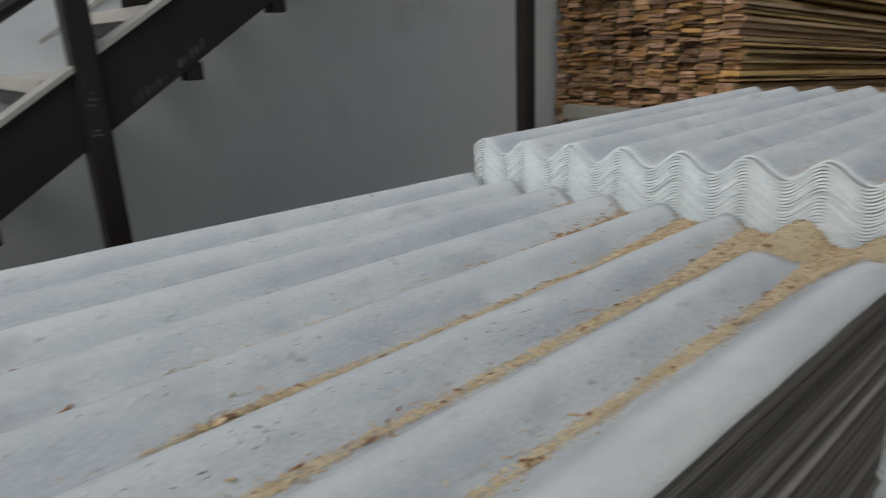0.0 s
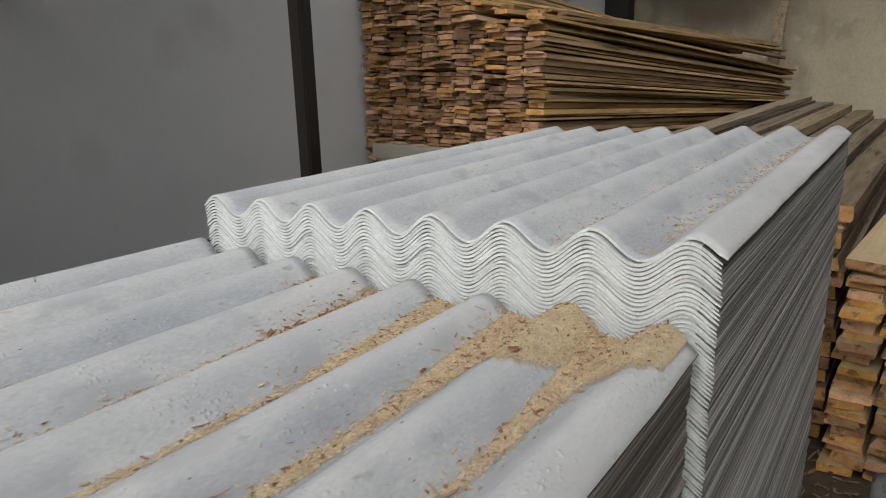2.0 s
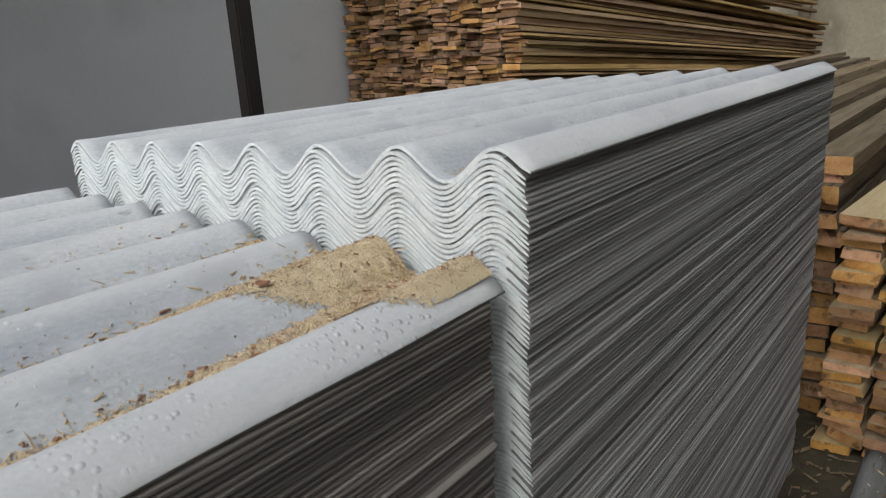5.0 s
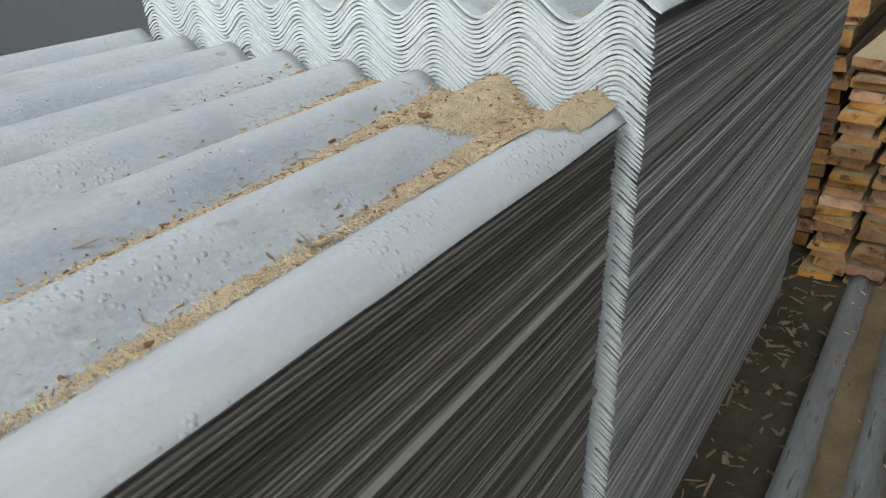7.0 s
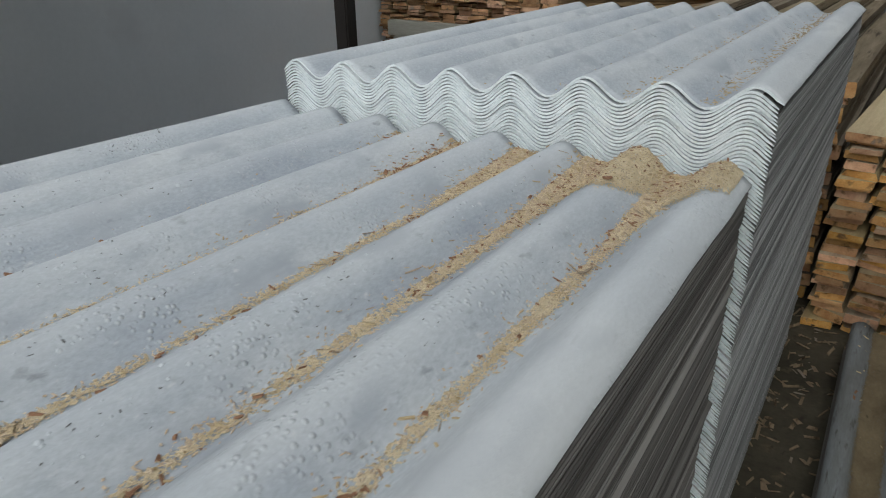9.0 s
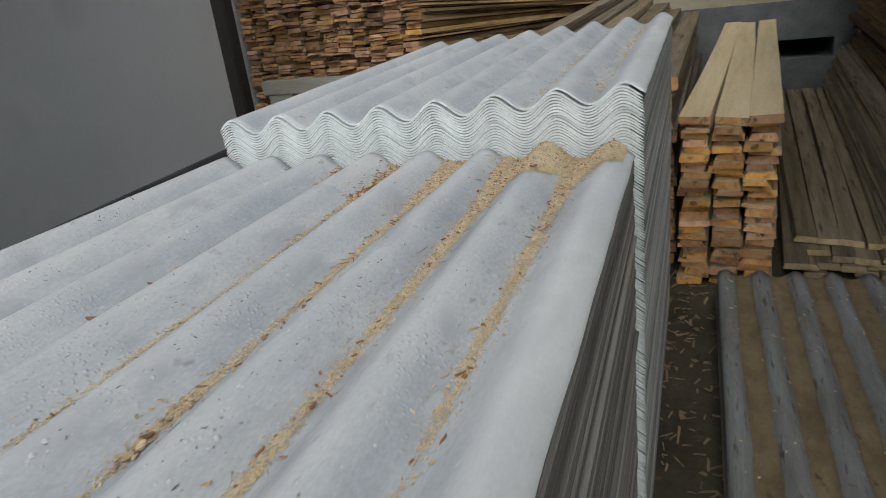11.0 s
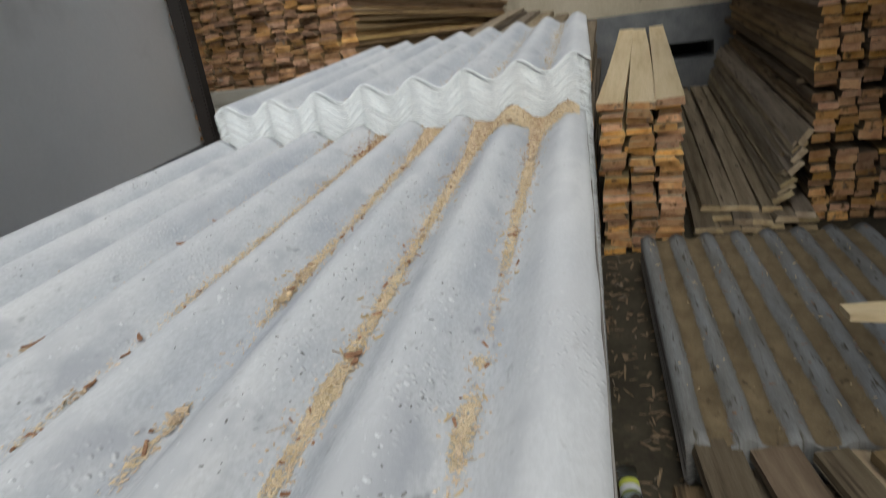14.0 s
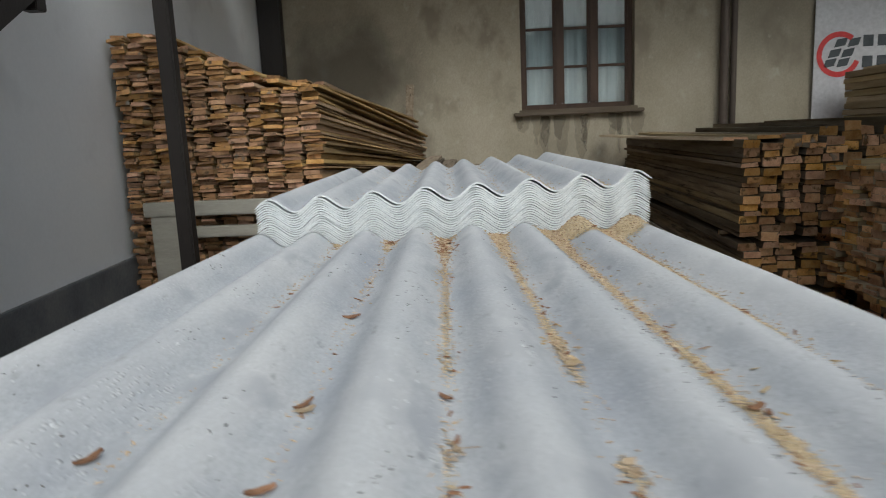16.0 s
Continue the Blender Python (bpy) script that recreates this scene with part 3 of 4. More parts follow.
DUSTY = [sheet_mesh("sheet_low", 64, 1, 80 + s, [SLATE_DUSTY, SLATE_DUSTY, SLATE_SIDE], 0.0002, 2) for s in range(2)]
sheet_stack("low stack of dusty brown-grey corrugated roofing sheets", 1.345, -0.10, 0.15, DUSTY_TOP, DUSTY, 24, 9, 0.0)


# ---- timber ----
def board_mesh(name, length, width, thick, seed, mats, waney=0.0, segs=3, bow=0.01):
    """A rough sawn board along y, its middle line at x = 0 and its underside at z = 0; waney: how round and uneven its edges are."""
    rng = random.Random(seed)
    w, t = width / 2, thick
    ring = [(-w, t * 0.12), (-w * (1 - 0.06), 0), (w * (1 - 0.06), 0), (w, t * 0.12), (w * (1 - waney), t), (-w * (1 - waney * rng.uniform(0.3, 1.2)), t)]
    ring = [(x + rng.uniform(-0.03, 0.03) * width, z + rng.uniform(-0.07, 0.07) * thick) for x, z in ring]
    vs, fs, which, n_ = [], [], [], len(ring)
    bend, sag, skew_end = rng.uniform(-bow, bow), rng.uniform(-bow, bow) * 0.4, rng.uniform(-0.012, 0.012)
    for j in range(segs + 1):
        y = length * j / segs
        b = math.sin(math.pi * j / segs)
        for x, z in ring:
            vs.append((x + bend * b + rng.uniform(-0.002, 0.002), y + (skew_end * x / w if j in (0, segs) else 0), z + sag * b + (rng.uniform(-0.0015, 0.0015) if j else 0)))
    for j in range(segs):
        for i in range(n_):
            k = (i + 1) % n_
            fs.append((j * n_ + i, j * n_ + k, (j + 1) * n_ + k, (j + 1) * n_ + i)), which.append(0)
    fs.append(tuple(range(n_ - 1, -1, -1))), which.append(1)
    fs.append(tuple(segs * n_ + i for i in range(n_))), which.append(1)
    return mesh(name, vs, fs, mats, which)


def joined(name, items, mats):
    """Many copies of meshes, each at its pose, as one mesh."""
    vs, fs, which = [], [], []
    for me, m in items:
        at = len(vs)
        vs += [m @ v.co for v in me.vertices]
        for p in me.polygons:
            fs.append(tuple(at + i for i in p.vertices)), which.append(p.material_index)
    return mesh(name, vs, fs, mats, which)


SKEW = -4.3
# the tall pile of bark-edged slabs in the corner
SLABS = [board_mesh("slab", 4.0, 0.112, 0.026, 300 + i, [SLAB, END_SLAB], 0.05 + 0.22 * (i % 4 == 0), 4, 0.02) for i in range(14)]


def slab_pile():
    rng = random.Random(31)
    pile = thing("slab_pile", "tall pile of rough thin wooden slabs with uneven sawn ends", "timber pile", pose(-1.385, 2.145, FLOOR, 0, 0, SKEW), "timber piles")
    low = []
    x = 0.055
    while x < 1.24:
        w = rng.uniform(0.095, 0.13)
        cx = x + w / 2 - 0.055
        top = float(np.interp(cx, (0, 0.1, 0.62, 0.70, 0.80, 1.25), (2.13, 2.10, 1.95, 1.86, 1.80, 1.74))) - FLOOR
        top += rng.uniform(-0.02, 0.03)
        z = 0.0
        while z < top:
            t = rng.choice((0.012, 0.015, 0.018, 0.021, 0.026))
            s = Matrix.Diagonal((w / 0.112 * rng.uniform(0.72, 1.08), rng.uniform(0.97, 1.01), t / 0.026, 1))
            edge = rng.uniform(-0.012, 0.018) if cx > 1.1 else rng.uniform(-0.008, 0.008)
            dy = rng.gauss(0, 0.016) - (0.05 if rng.random() < 0.03 else 0)
            m = pose(cx + edge, dy, z, -math.degrees(math.atan(0.045 * z)), rng.gauss(0, 3.0), rng.gauss(0, 0.3) - 1.3 * max(0.0, min(1.0, (cx - 0.85) / 0.3)) - (rng.uniform(0, 1.6) if cx > 1.05 else 0)) @ s
            me = SLABS[rng.randrange(len(SLABS))]
            if z + FLOOR > 1.30:
                part("slab", me, pile, m)
            else:
                low.append((me, m))
            z += t * rng.uniform(1.04, 1.30)
        x += w + rng.uniform(-0.002, 0.004)
    for g in range(12):
        tagged(part("slab_rest", joined("slab_rest", low[g::12], [SLAB, END_SLAB]), pile), kind="stuff")
    for i in range(9):
        t = 0.024
        part("slab", SLABS[i], pile, pose(0.15 + 0.085 * i + rng.uniform(-0.03, 0.03), rng.uniform(0.05, 0.5), 2.17 - 0.036 * i + rng.uniform(0, 0.02), -5.2, rng.uniform(-6, 6), rng.uniform(-2.5, 1.0)) @ Matrix.Diagonal((0.7, 0.9, 0.8, 1)))
    # loose slabs on the low side, fanned out and springing up at their far ends
    for i in range(13):
        lx = 0.70 + 0.042 * i + rng.uniform(-0.02, 0.02)
        lz = float(np.interp(lx, (0.62, 0.80, 1.25), (1.99, 1.88, 1.81))) + 0.012 * (i % 3)
        part("slab", SLABS[i % 14], pile, pose(lx, rng.uniform(0.02, 0.35), lz, rng.uniform(-4.2, -1.6), rng.uniform(-8, 8), rng.uniform(-3.0, 0.2)) @ Matrix.Diagonal((rng.uniform(0.4, 0.85), rng.uniform(0.88, 0.98), 0.75, 1)))


slab_pile()


def pale_crosspieces():
    c = thing("timber_block", "pale grey timber crosspieces propped before the slab pile", "timber", pose(-1.385, 2.075, 0, 0, 0, SKEW))
    part("beam", box("beam", (0.13, -0.03, 1.05), (1.25, 0.03, 1.135), BOARD_PALE_GREY, 0.006), c)
    part("beam", box("beam", (0.35, -0.03, 0.92), (1.25, 0.03, 0.985), BOARD_PALE_GREY, 0.006), c)
    part("upright", box("upright", (0.17, -0.03, FLOOR), (0.34, 0.03, 1.048), BOARD_PALE_GREY, 0.006), c)


BOARD_PALE_GREY = material("pale_grey_timber", [(0.30, 0.28, 0.24), (0.38, 0.36, 0.31)], 4, (0.4, 4, 4), 0.9, 0.4, 70)
pale_crosspieces()


def board_pile(label, m, columns, pitch, top, thick, mats, seed, length=4.2, pale_top=None, gap_at=(), z0=0.0, fall=0.0, name="board_pile"):
    """Boards in columns, course on course, each a piece of its own."""
    rng = random.Random(seed)
    pile = thing(name, label, "timber pile", m, "timber piles")
    kinds = [board_mesh("board", length, pitch * 0.95, thick, seed * 10 + i, mats, 0.03 + 0.12 * (i % 5 == 0)) for i in range(7)]
    pale = [board_mesh("board", length, pitch * 0.97, thick, seed * 10 + 8 + i, pale_top, 0.0) for i in range(3)] if pale_top else kinds
    for c in range(columns):
        z, crown = z0, top - fall * c
        while z < crown:
            t = thick * rng.choice((0.55, 0.8, 0.95, 1.0, 1.1))
            last = z + 1.9 * t > crown
            for g in gap_at:
                if z < g <= z + t:
                    z = g + 0.028
            s = Matrix.Diagonal((rng.uniform(0.80, 1.04), rng.uniform(0.98, 1.01), t / thick, 1))
            me = (pale if last else kinds)[rng.randrange(3 if last and pale_top else len(kinds))]
            part("board", me, pile, pose((c + 0.5) * pitch + rng.gauss(0, 0.009), rng.gauss(0, 0.024), z, 0, rng.gauss(0, 1.3), rng.gauss(0, 0.25)) @ s)
            z += t * rng.uniform(1.01, 1.14)
    for g in gap_at:
        part("spacer", board_mesh("spacer", columns * pitch + 0.04, 0.06, 0.024, seed + 99, mats), pile, pose(-0.02, 0.32, g + 0.002, 0, 0, -90))
        part("spacer", board_mesh("spacer", columns * pitch + 0.04, 0.06, 0.024, seed + 98, mats), pile, pose(-0.02, length - 0.6, g + 0.002, 0, 0, -90))
    return pile


board_pile("pile of sawn boards with orange ends and pale top boards", pose(1.155, 1.93, FLOOR, 0, 0, SKEW), 3, 0.152, 0.88, 0.036, [BOARD, END], 41, 4.3, [BOARD_PALE, END])
board_pile("broad stepped pile of pale boards behind the tall sheet stack", pose(0.27, 2.2, FLOOR, 0, 0, -1.5), 6, 0.145, 1.27, 0.06, [BOARD_OLD, END], 47, 3.9, [BOARD_OLD, END], (), 0.0, 0.052)
board_pile("high pile of brown boards with orange sawn ends", pose(2.345, 2.27, FLOOR, 0, 0, SKEW), 5, 0.122, 1.37, 0.05, [BOARD_DARK, END], 42, 3.95, [BOARD_OLD, END], (0.45, 0.77))
board_pile("pile of brown boards lying crosswise on bearers", pose(2.80, 2.05, FLOOR, 0, 0, -92), 6, 0.13, 1.24, 0.036, [BOARD, END], 43, 3.0, None, (), 0.54)
board_pile("dark board pile below the crosswise boards", pose(2.98, 1.95, FLOOR, 0, 0, -92), 5, 0.14, 0.40, 0.05, [BOARD_DARK, END], 44, 2.8)
board_pile("broad pile of weathered boards behind the others", pose(3.15, 2.9, FLOOR, 0, 0, SKEW), 8, 0.14, 1.42, 0.07, [BOARD_OLD, END], 45, 3.0)
board_pile("pile of brown boards stacked before the banner", pose(4.98, 4.2, FLOOR, 0, 0, SKEW), 6, 0.15, 1.98, 0.07, [BOARD, END], 46, 1.9)
loose = [board_mesh("loose_board", 3.9, 0.15, 0.022, 600 + i, [BOARD, END], 0.06, 4, 0.02) for i in range(3)]
for i, (x, y, rz) in enumerate(((2.37, 2.42, -1.2), (2.56, 2.36, -5.0), (2.78, 2.5, -4.0))):
    tagged(new("loose_board", loose[i]), "thin brown board lying loose on the high pile", "board", "loose boards").matrix_basis = pose(x, y, 1.335 + 0.004 * i, 0, 0, rz)
for y, z in ((1.85, 0.42), (1.45, 0.42)):
    tagged(new("bearer", board_mesh("bearer", 2.6, 0.09, 0.11, 66, [BOARD_DARK, END])), "dark square bearer carrying crosswise boards", "beam").matrix_basis = pose(3.05, y, z - 0.05 + FLOOR, 0, 0, -92)


def long_boards():
    """Loose weathered boards between the piles, heaped against the higher one."""
    rng = random.Random(52)
    kinds = [board_mesh("board", 4.25, 0.115, 0.034, 520 + i, [BOARD_OLD, BOARD], 0.1, 4, 0.02) for i in range(6)]
    heap = thing("board_heap", "loose heap of long weathered boards on the ground", "timber pile", pose(1.68, 2.08, FLOOR, 0, 0, SKEW), "timber piles")
    for layer in range(4):
        for c in range(6 if layer < 3 else 4):
            x = 0.05 + 0.112 * c + rng.uniform(-0.012, 0.012) + (0.05 if layer % 2 else 0)
            part("board", kinds[rng.randrange(6)], heap, pose(min(x, 0.62), rng.gauss(0, 0.06) + (0.12 if layer == 3 else 0), 0.002 + 0.038 * layer + 0.012 * max(0, c - 3), 0, rng.gauss(0, 2.5), rng.gauss(0, 0.8)))
    for i in range(12):
        part("board", kinds[rng.randrange(6)], heap, pose(0.50 + 0.010 * i, 0.10 + rng.gauss(0, 0.08), 0.17 + 0.034 * i, 0.15, -30 - 2.6 * i, rng.gauss(0, 0.35)) @ Matrix.Diagonal((0.9, 0.97, 1, 1)))


long_boards()


def near_boards():
    """Boards lying before the low stack of sheets, and the sloping heap beside them."""
    rng = random.Random(58)
    kinds = [board_mesh("plank", 2.3, 0.14, 0.035, 580 + i, [(BOARD_OLD, BOARD_DARK)[i % 2], BOARD_DARK], 0.02, 3, 0.01) for i in range(4)]
    light = [board_mesh("plank", 2.3, 0.11, 0.03, 590 + i, [(BOARD_OLD, BOARD)[i % 2], BOARD_OLD], 0.05, 3, 0.012) for i in range(4)]
    bed = thing("plank_heap", "weathered planks lying in front of the dusty roofing sheets", "timber pile", pose(1.30, -0.07, FLOOR, 0, 0, 0), "timber piles")
    for i in range(14):
        part("plank", kinds[i % 4], bed, pose(0.13 + 0.15 * (i % 7) + rng.gauss(0, 0.01), -2.3 - rng.uniform(0.0, 0.12), 0.055 * (i // 7) + 0.01, 0, rng.gauss(0, 2), rng.gauss(0, 1.2)))
    for x, y, z, ry, rz, k in ((0.13, -0.02, 0.095, 7, 4, 0), (0.30, -0.06, 0.10, -5, 8, 1), (0.44, -0.10, 0.125, 4, 12, 2), (0.52, 0.02, 0.09, 3, 6, 3), (0.60, -0.12, 0.15, -4, 14, 1)):
        part("plank", (kinds if k < 2 else light)[k], bed, pose(x, y + 0.03, z + 0.055, 0, ry, rz) @ Matrix.Translation((0, -2.3, 0)))
    part("plank", kinds[2], bed, pose(0.02, -0.07, 0.03, 0, 78, 3) @ Matrix.Translation((0, -2.3, 0)) @ Matrix.Diagonal((0.7, 1, 1, 1)))
    for i in range(16):
        part("plank", light[i % 4], bed, pose(0.72 + 0.035 * (i % 3) + 0.012 * i, 0.30 - 0.02 * i + rng.gauss(0, 0.06), 0.09 + 0.031 * i, -1.5, -12 + rng.gauss(0, 4), 14 + rng.gauss(0, 2.5)) @ Matrix.Translation((0, -2.3, 0)))
    pointed = board_mesh("offcut", 1.1, 0.12, 0.032, 77, [BOARD_PALE, BOARD_PALE], 0.02)
    for v in pointed.vertices:
        if v.co.y < 0.1:
            v.co.x, v.co.z = v.co.x * 0.45 - 0.02, v.co.z * 0.7
    off = tagged(new("offcut", pointed), "pale freshly sawn board lying across the plank heap", "board")
    off.matrix_basis = pose(1.735, -0.19, 0.60, 5, 8, -97)
    stub = tagged(new("offcut", board_mesh("offcut", 0.9, 0.13, 0.03, 78, [BOARD, END])), "brown sawn board end resting on the plank heap", "board")
    stub.matrix_basis = pose(2.02, -1.0, 0.60, 1, 4, -4)


near_boards()


# ---- sawdust, chips, litter ----
STACK = pose(-0.009, -LENGTH - 0.03, 1.225 - HALF, -0.65, 0, 0.45)
# for each trough from the third outermost on: (where along the sheet, how full), joined by straight lines
FILL = (
    ((0.0, 0.0), (1.60, 0.0), (1.70, 0.10)),
    ((0.0, 0.0), (0.40, 0.05), (1.62, 0.05), (1.70, 0.35)),
    ((0.20, 0.0), (0.35, 0.25), (0.48, 0.10), (0.52, 0.42), (0.58, 0.10), (0.90, 0.25), (1.55, 0.2), (1.66, 0.55)),
    ((0.20, 0.1), (0.35, 0.35), (0.55, 0.15), (0.66, 0.55), (1.0, 0.45), (1.40, 0.50), (1.52, 0.85), (1.72, 0.9)),
    ((0.24, 0.1), (0.30, 0.6), (0.37, 0.62), (0.42, 0.1), (0.52, 0.2), (0.60, 0.6), (0.72, 0.75), (0.90, 0.5), (1.3, 0.6), (1.55, 0.85), (1.72, 1.0)),
    ((0.0, 0.4), (0.24, 0.7), (0.34, 0.95), (0.47, 0.75), (0.70, 0.8), (1.2, 0.85), (1.5, 1.0), (1.72, 1.3)),
    ((0.0, 0.3), (0.27, 0.3), (0.31, 0.8), (0.38, 0.85), (0.43, 0.1), (0.46, 0.75), (0.49, 0.1), (0.55, 0.3), (0.75, 0.6), (1.05, 0.75), (1.5, 0.9), (1.72, 1.1)),
)


def dust_depth(x, y):
    """Depth of sawdust over the near stack, from its local x and y (the far end is at y = LENGTH)."""
    k = (x - 0.11) / PITCH
    i = round(k)
    h = -0.004
    d = LENGTH - y
    if 0 <= i < 7:
        off = (k - i) * PITCH
        patch = noise.noise((i * 9.1, y * 7.5, 3.0)) * 0.5 + noise.noise((i * 3.3, y * 23, 8.0)) * 0.4
        full = float(np.interp(y, [p[0] for p in FILL[i]], [p[1] for p in FILL[i]]))
        fill = full * (1 + 0.35 * patch) - 0.42 + 0.22 * patch
        pool = 0.0024 * min(1.3, 1.8 * fill) + (0.010 if i == 5 else 0.007) * max(0.0, 0.36 - d) / 0.36 * (i >= 4)
        h = max(h, pool - HALF * (1 - math.cos(2 * math.pi * (off + 0.004) / PITCH)))
    if x > 0.70:
        for cx, reach, tall in ((0.925, 0.22, 0.011), (1.055, 0.19, 0.009)):
            g = 1 - (d / reach) ** 2 - ((x - cx) / 0.085) ** 2
            g += 0.30 * noise.noise((x * 12, y * 12, 2)) + 0.18 * noise.noise((x * 40, y * 40, 6)) - 0.12
            h = max(h, tall * min(g, 0.75 + 0.25 * g))
    return h + 0.0011 * noise.noise((x * 120, y * 120, 0)) + 0.0008 * noise.noise((x * 260, y * 260, 5))


def sawdust():
    nx, ny = 380, 420
    vs, fs, index, cover = [], [], {}, []
    depth = {}
    for j in range(ny + 1):
        y = 0.01 + (LENGTH - 0.012) * j / ny
        for i in range(nx + 1):
            x = 0.01 + 1.105 * i / nx
            depth[i, j] = (x, y, dust_depth(x, y))

    def vid(i, j):
        if (i, j) not in index:
            x, y, h = depth[i, j]
            index[i, j] = len(vs)
            vs.append((x, y, wave(x) + lift(x, y) + max(h, 0.0) + 0.0011))
            cover.append(min(1.0, max(0.0, (h + 0.0014) / 0.0034)))
        return index[i, j]

    for j in range(ny):
        for i in range(nx):
            corners = ((i, j), (i + 1, j), (i + 1, j + 1), (i, j + 1))
            if max(depth[c][2] for c in corners) > -0.0014:
                fs.append(tuple(vid(*c) for c in corners))
    me = mesh("sawdust", vs, fs, SAWDUST, smooth=True)
    me.attributes.new("cover", "FLOAT", "POINT").data.foreach_set("value", cover)
    ob = tagged(new("sawdust", me), "pale yellow sawdust lying in the troughs of the sheets", "sawdust", kind="stuff")
    ob.matrix_basis = STACK


def thin_out(m):
    """Sawdust breaks up into single grains where it lies thin."""
    n, l = m.node_tree.nodes, m.node_tree.links
    co, at, grains, cut = n.new("ShaderNodeTexCoord"), n.new("ShaderNodeAttribute"), n.new("ShaderNodeTexNoise"), n.new("ShaderNodeMath")
    at.attribute_name = "cover"
    grains.inputs["Scale"].default_value, grains.inputs["Detail"].default_value = 260.0, 2.0
    spread = n.new("ShaderNodeMapRange")
    spread.inputs["From Min"].default_value, spread.inputs["From Max"].default_value = 0.30, 0.70
    l.new(co.outputs["Object"], grains.inputs["Vector"]), l.new(grains.outputs["Fac"], spread.inputs["Value"])
    cut.operation = "LESS_THAN"
    l.new(spread.outputs[0], cut.inputs[0]), l.new(at.outputs["Fac"], cut.inputs[1])
    l.new(cut.outputs[0], n["Principled BSDF"].inputs["Alpha"])


thin_out(SAWDUST)
sawdust()


def scatter(name, label, mat, count, seed, size, where, base, ground):
    """Little splinters strewn over a surface, as one object."""
    rng = random.Random(seed)
    vs, fs = [], []
    for _ in range(count):
        x, y, up = where(rng)
        l, w, t = size[0] * min(2.2, rng.lognormvariate(0, 0.5)), size[1] * min(2.0, rng.lognormvariate(0, 0.4)), size[2] * rng.uniform(0.5, 1.4)
        m = Matrix.Translation((x, y, ground(x, y) + up)) @ Euler((rng.gauss(0, 0.25), rng.gauss(0, 0.25), rng.uniform(0, 6.3))).to_matrix().to_4x4()
        at = len(vs)
        shape = [(-l, -w * rng.uniform(0.2, 1), 0), (l * rng.uniform(0.5, 1), -w, 0), (l, w * rng.uniform(0.1, 0.9), 0), (-l * rng.uniform(0.4, 1), w, 0)]
        vs += [m @ Vector((a, b, 0)) for a, b, _ in shape] + [m @ Vector((a * 0.9, b * 0.8, t)) for a, b, _ in shape]
        fs += [tuple(at + q for q in f) for f in ((3, 2, 1, 0), (4, 5, 6, 7), (0, 1, 5, 4), (1, 2, 6, 5), (2, 3, 7, 6), (3, 0, 4, 7))]
    ob = tagged(new(name, mesh(name, vs, fs, mat)), label, "debris", kind="stuff")
    if base is not None:
        ob.matrix_basis = base
    return ob


def in_dust(spread=0.012, crowd=0.6):
    """Where chips lie: in the troughs, the more the fuller they are, and crowded towards the tall stack."""
    def where(rng):
        while True:
            i, y = rng.randrange(1, 7), LENGTH - rng.random() ** (1.0 + crowd) * (LENGTH - 0.02) - 0.01
            full = float(np.interp(y, [p[0] for p in FILL[i]], [p[1] for p in FILL[i]]))
            if rng.random() < 0.05 + 0.8 * full * full:
                break
        x = 0.11 + PITCH * i - 0.004 + rng.gauss(0, spread * (0.6 + 0.5 * full))
        return x, y, max(0.0, dust_depth(x, y)) + 0.0012
    return where


on_sheet = lambda x, y: wave(x)
on_near_sheet = lambda x, y: wave(x) + lift(x, y)
scatter("wood_chips", "pale wood chips strewn in the sheet troughs", CHIP, 6500, 3, (0.0019, 0.0009, 0.0010), in_dust(0.011), STACK, on_near_sheet)
scatter("wood_chips", "pale curled shavings among the sawdust", CHIP, 900, 33, (0.0044, 0.0014, 0.0013), in_dust(0.016, 2.5), STACK, on_near_sheet)
scatter("bark_chips", "red-brown bark chips strewn in the sheet troughs", BARK, 260, 4, (0.0042, 0.0019, 0.0013), in_dust(0.010), STACK, on_near_sheet)
scatter("straw_splinters", "long thin wood splinters on the roofing sheets", CHIP, 90, 8, (0.013, 0.0009, 0.0010), in_dust(0.015, 1.5), STACK, on_near_sheet)



def on_heap(rng):
    while True:
        x, y = rng.uniform(0.66, 1.10), LENGTH - 0.42 * rng.random() ** 1.4
        depth = dust_depth(x, y)
        if depth > 0.001:
            return x, y, depth + 0.0012


scatter("wood_chips", "fine pale chips on the heap of sawdust", CHIP, 1500, 34, (0.0024, 0.0009, 0.0009), on_heap, STACK, on_near_sheet)
scatter("straw_splinters", "long pale splinters on the heap of sawdust", CHIP, 45, 35, (0.011, 0.0009, 0.0009), on_heap, STACK, on_near_sheet)
scatter("bark_chips", "brown bark crumbs on the heap of sawdust", BARK, 110, 36, (0.0032, 0.0016, 0.0012), on_heap, STACK, on_near_sheet)

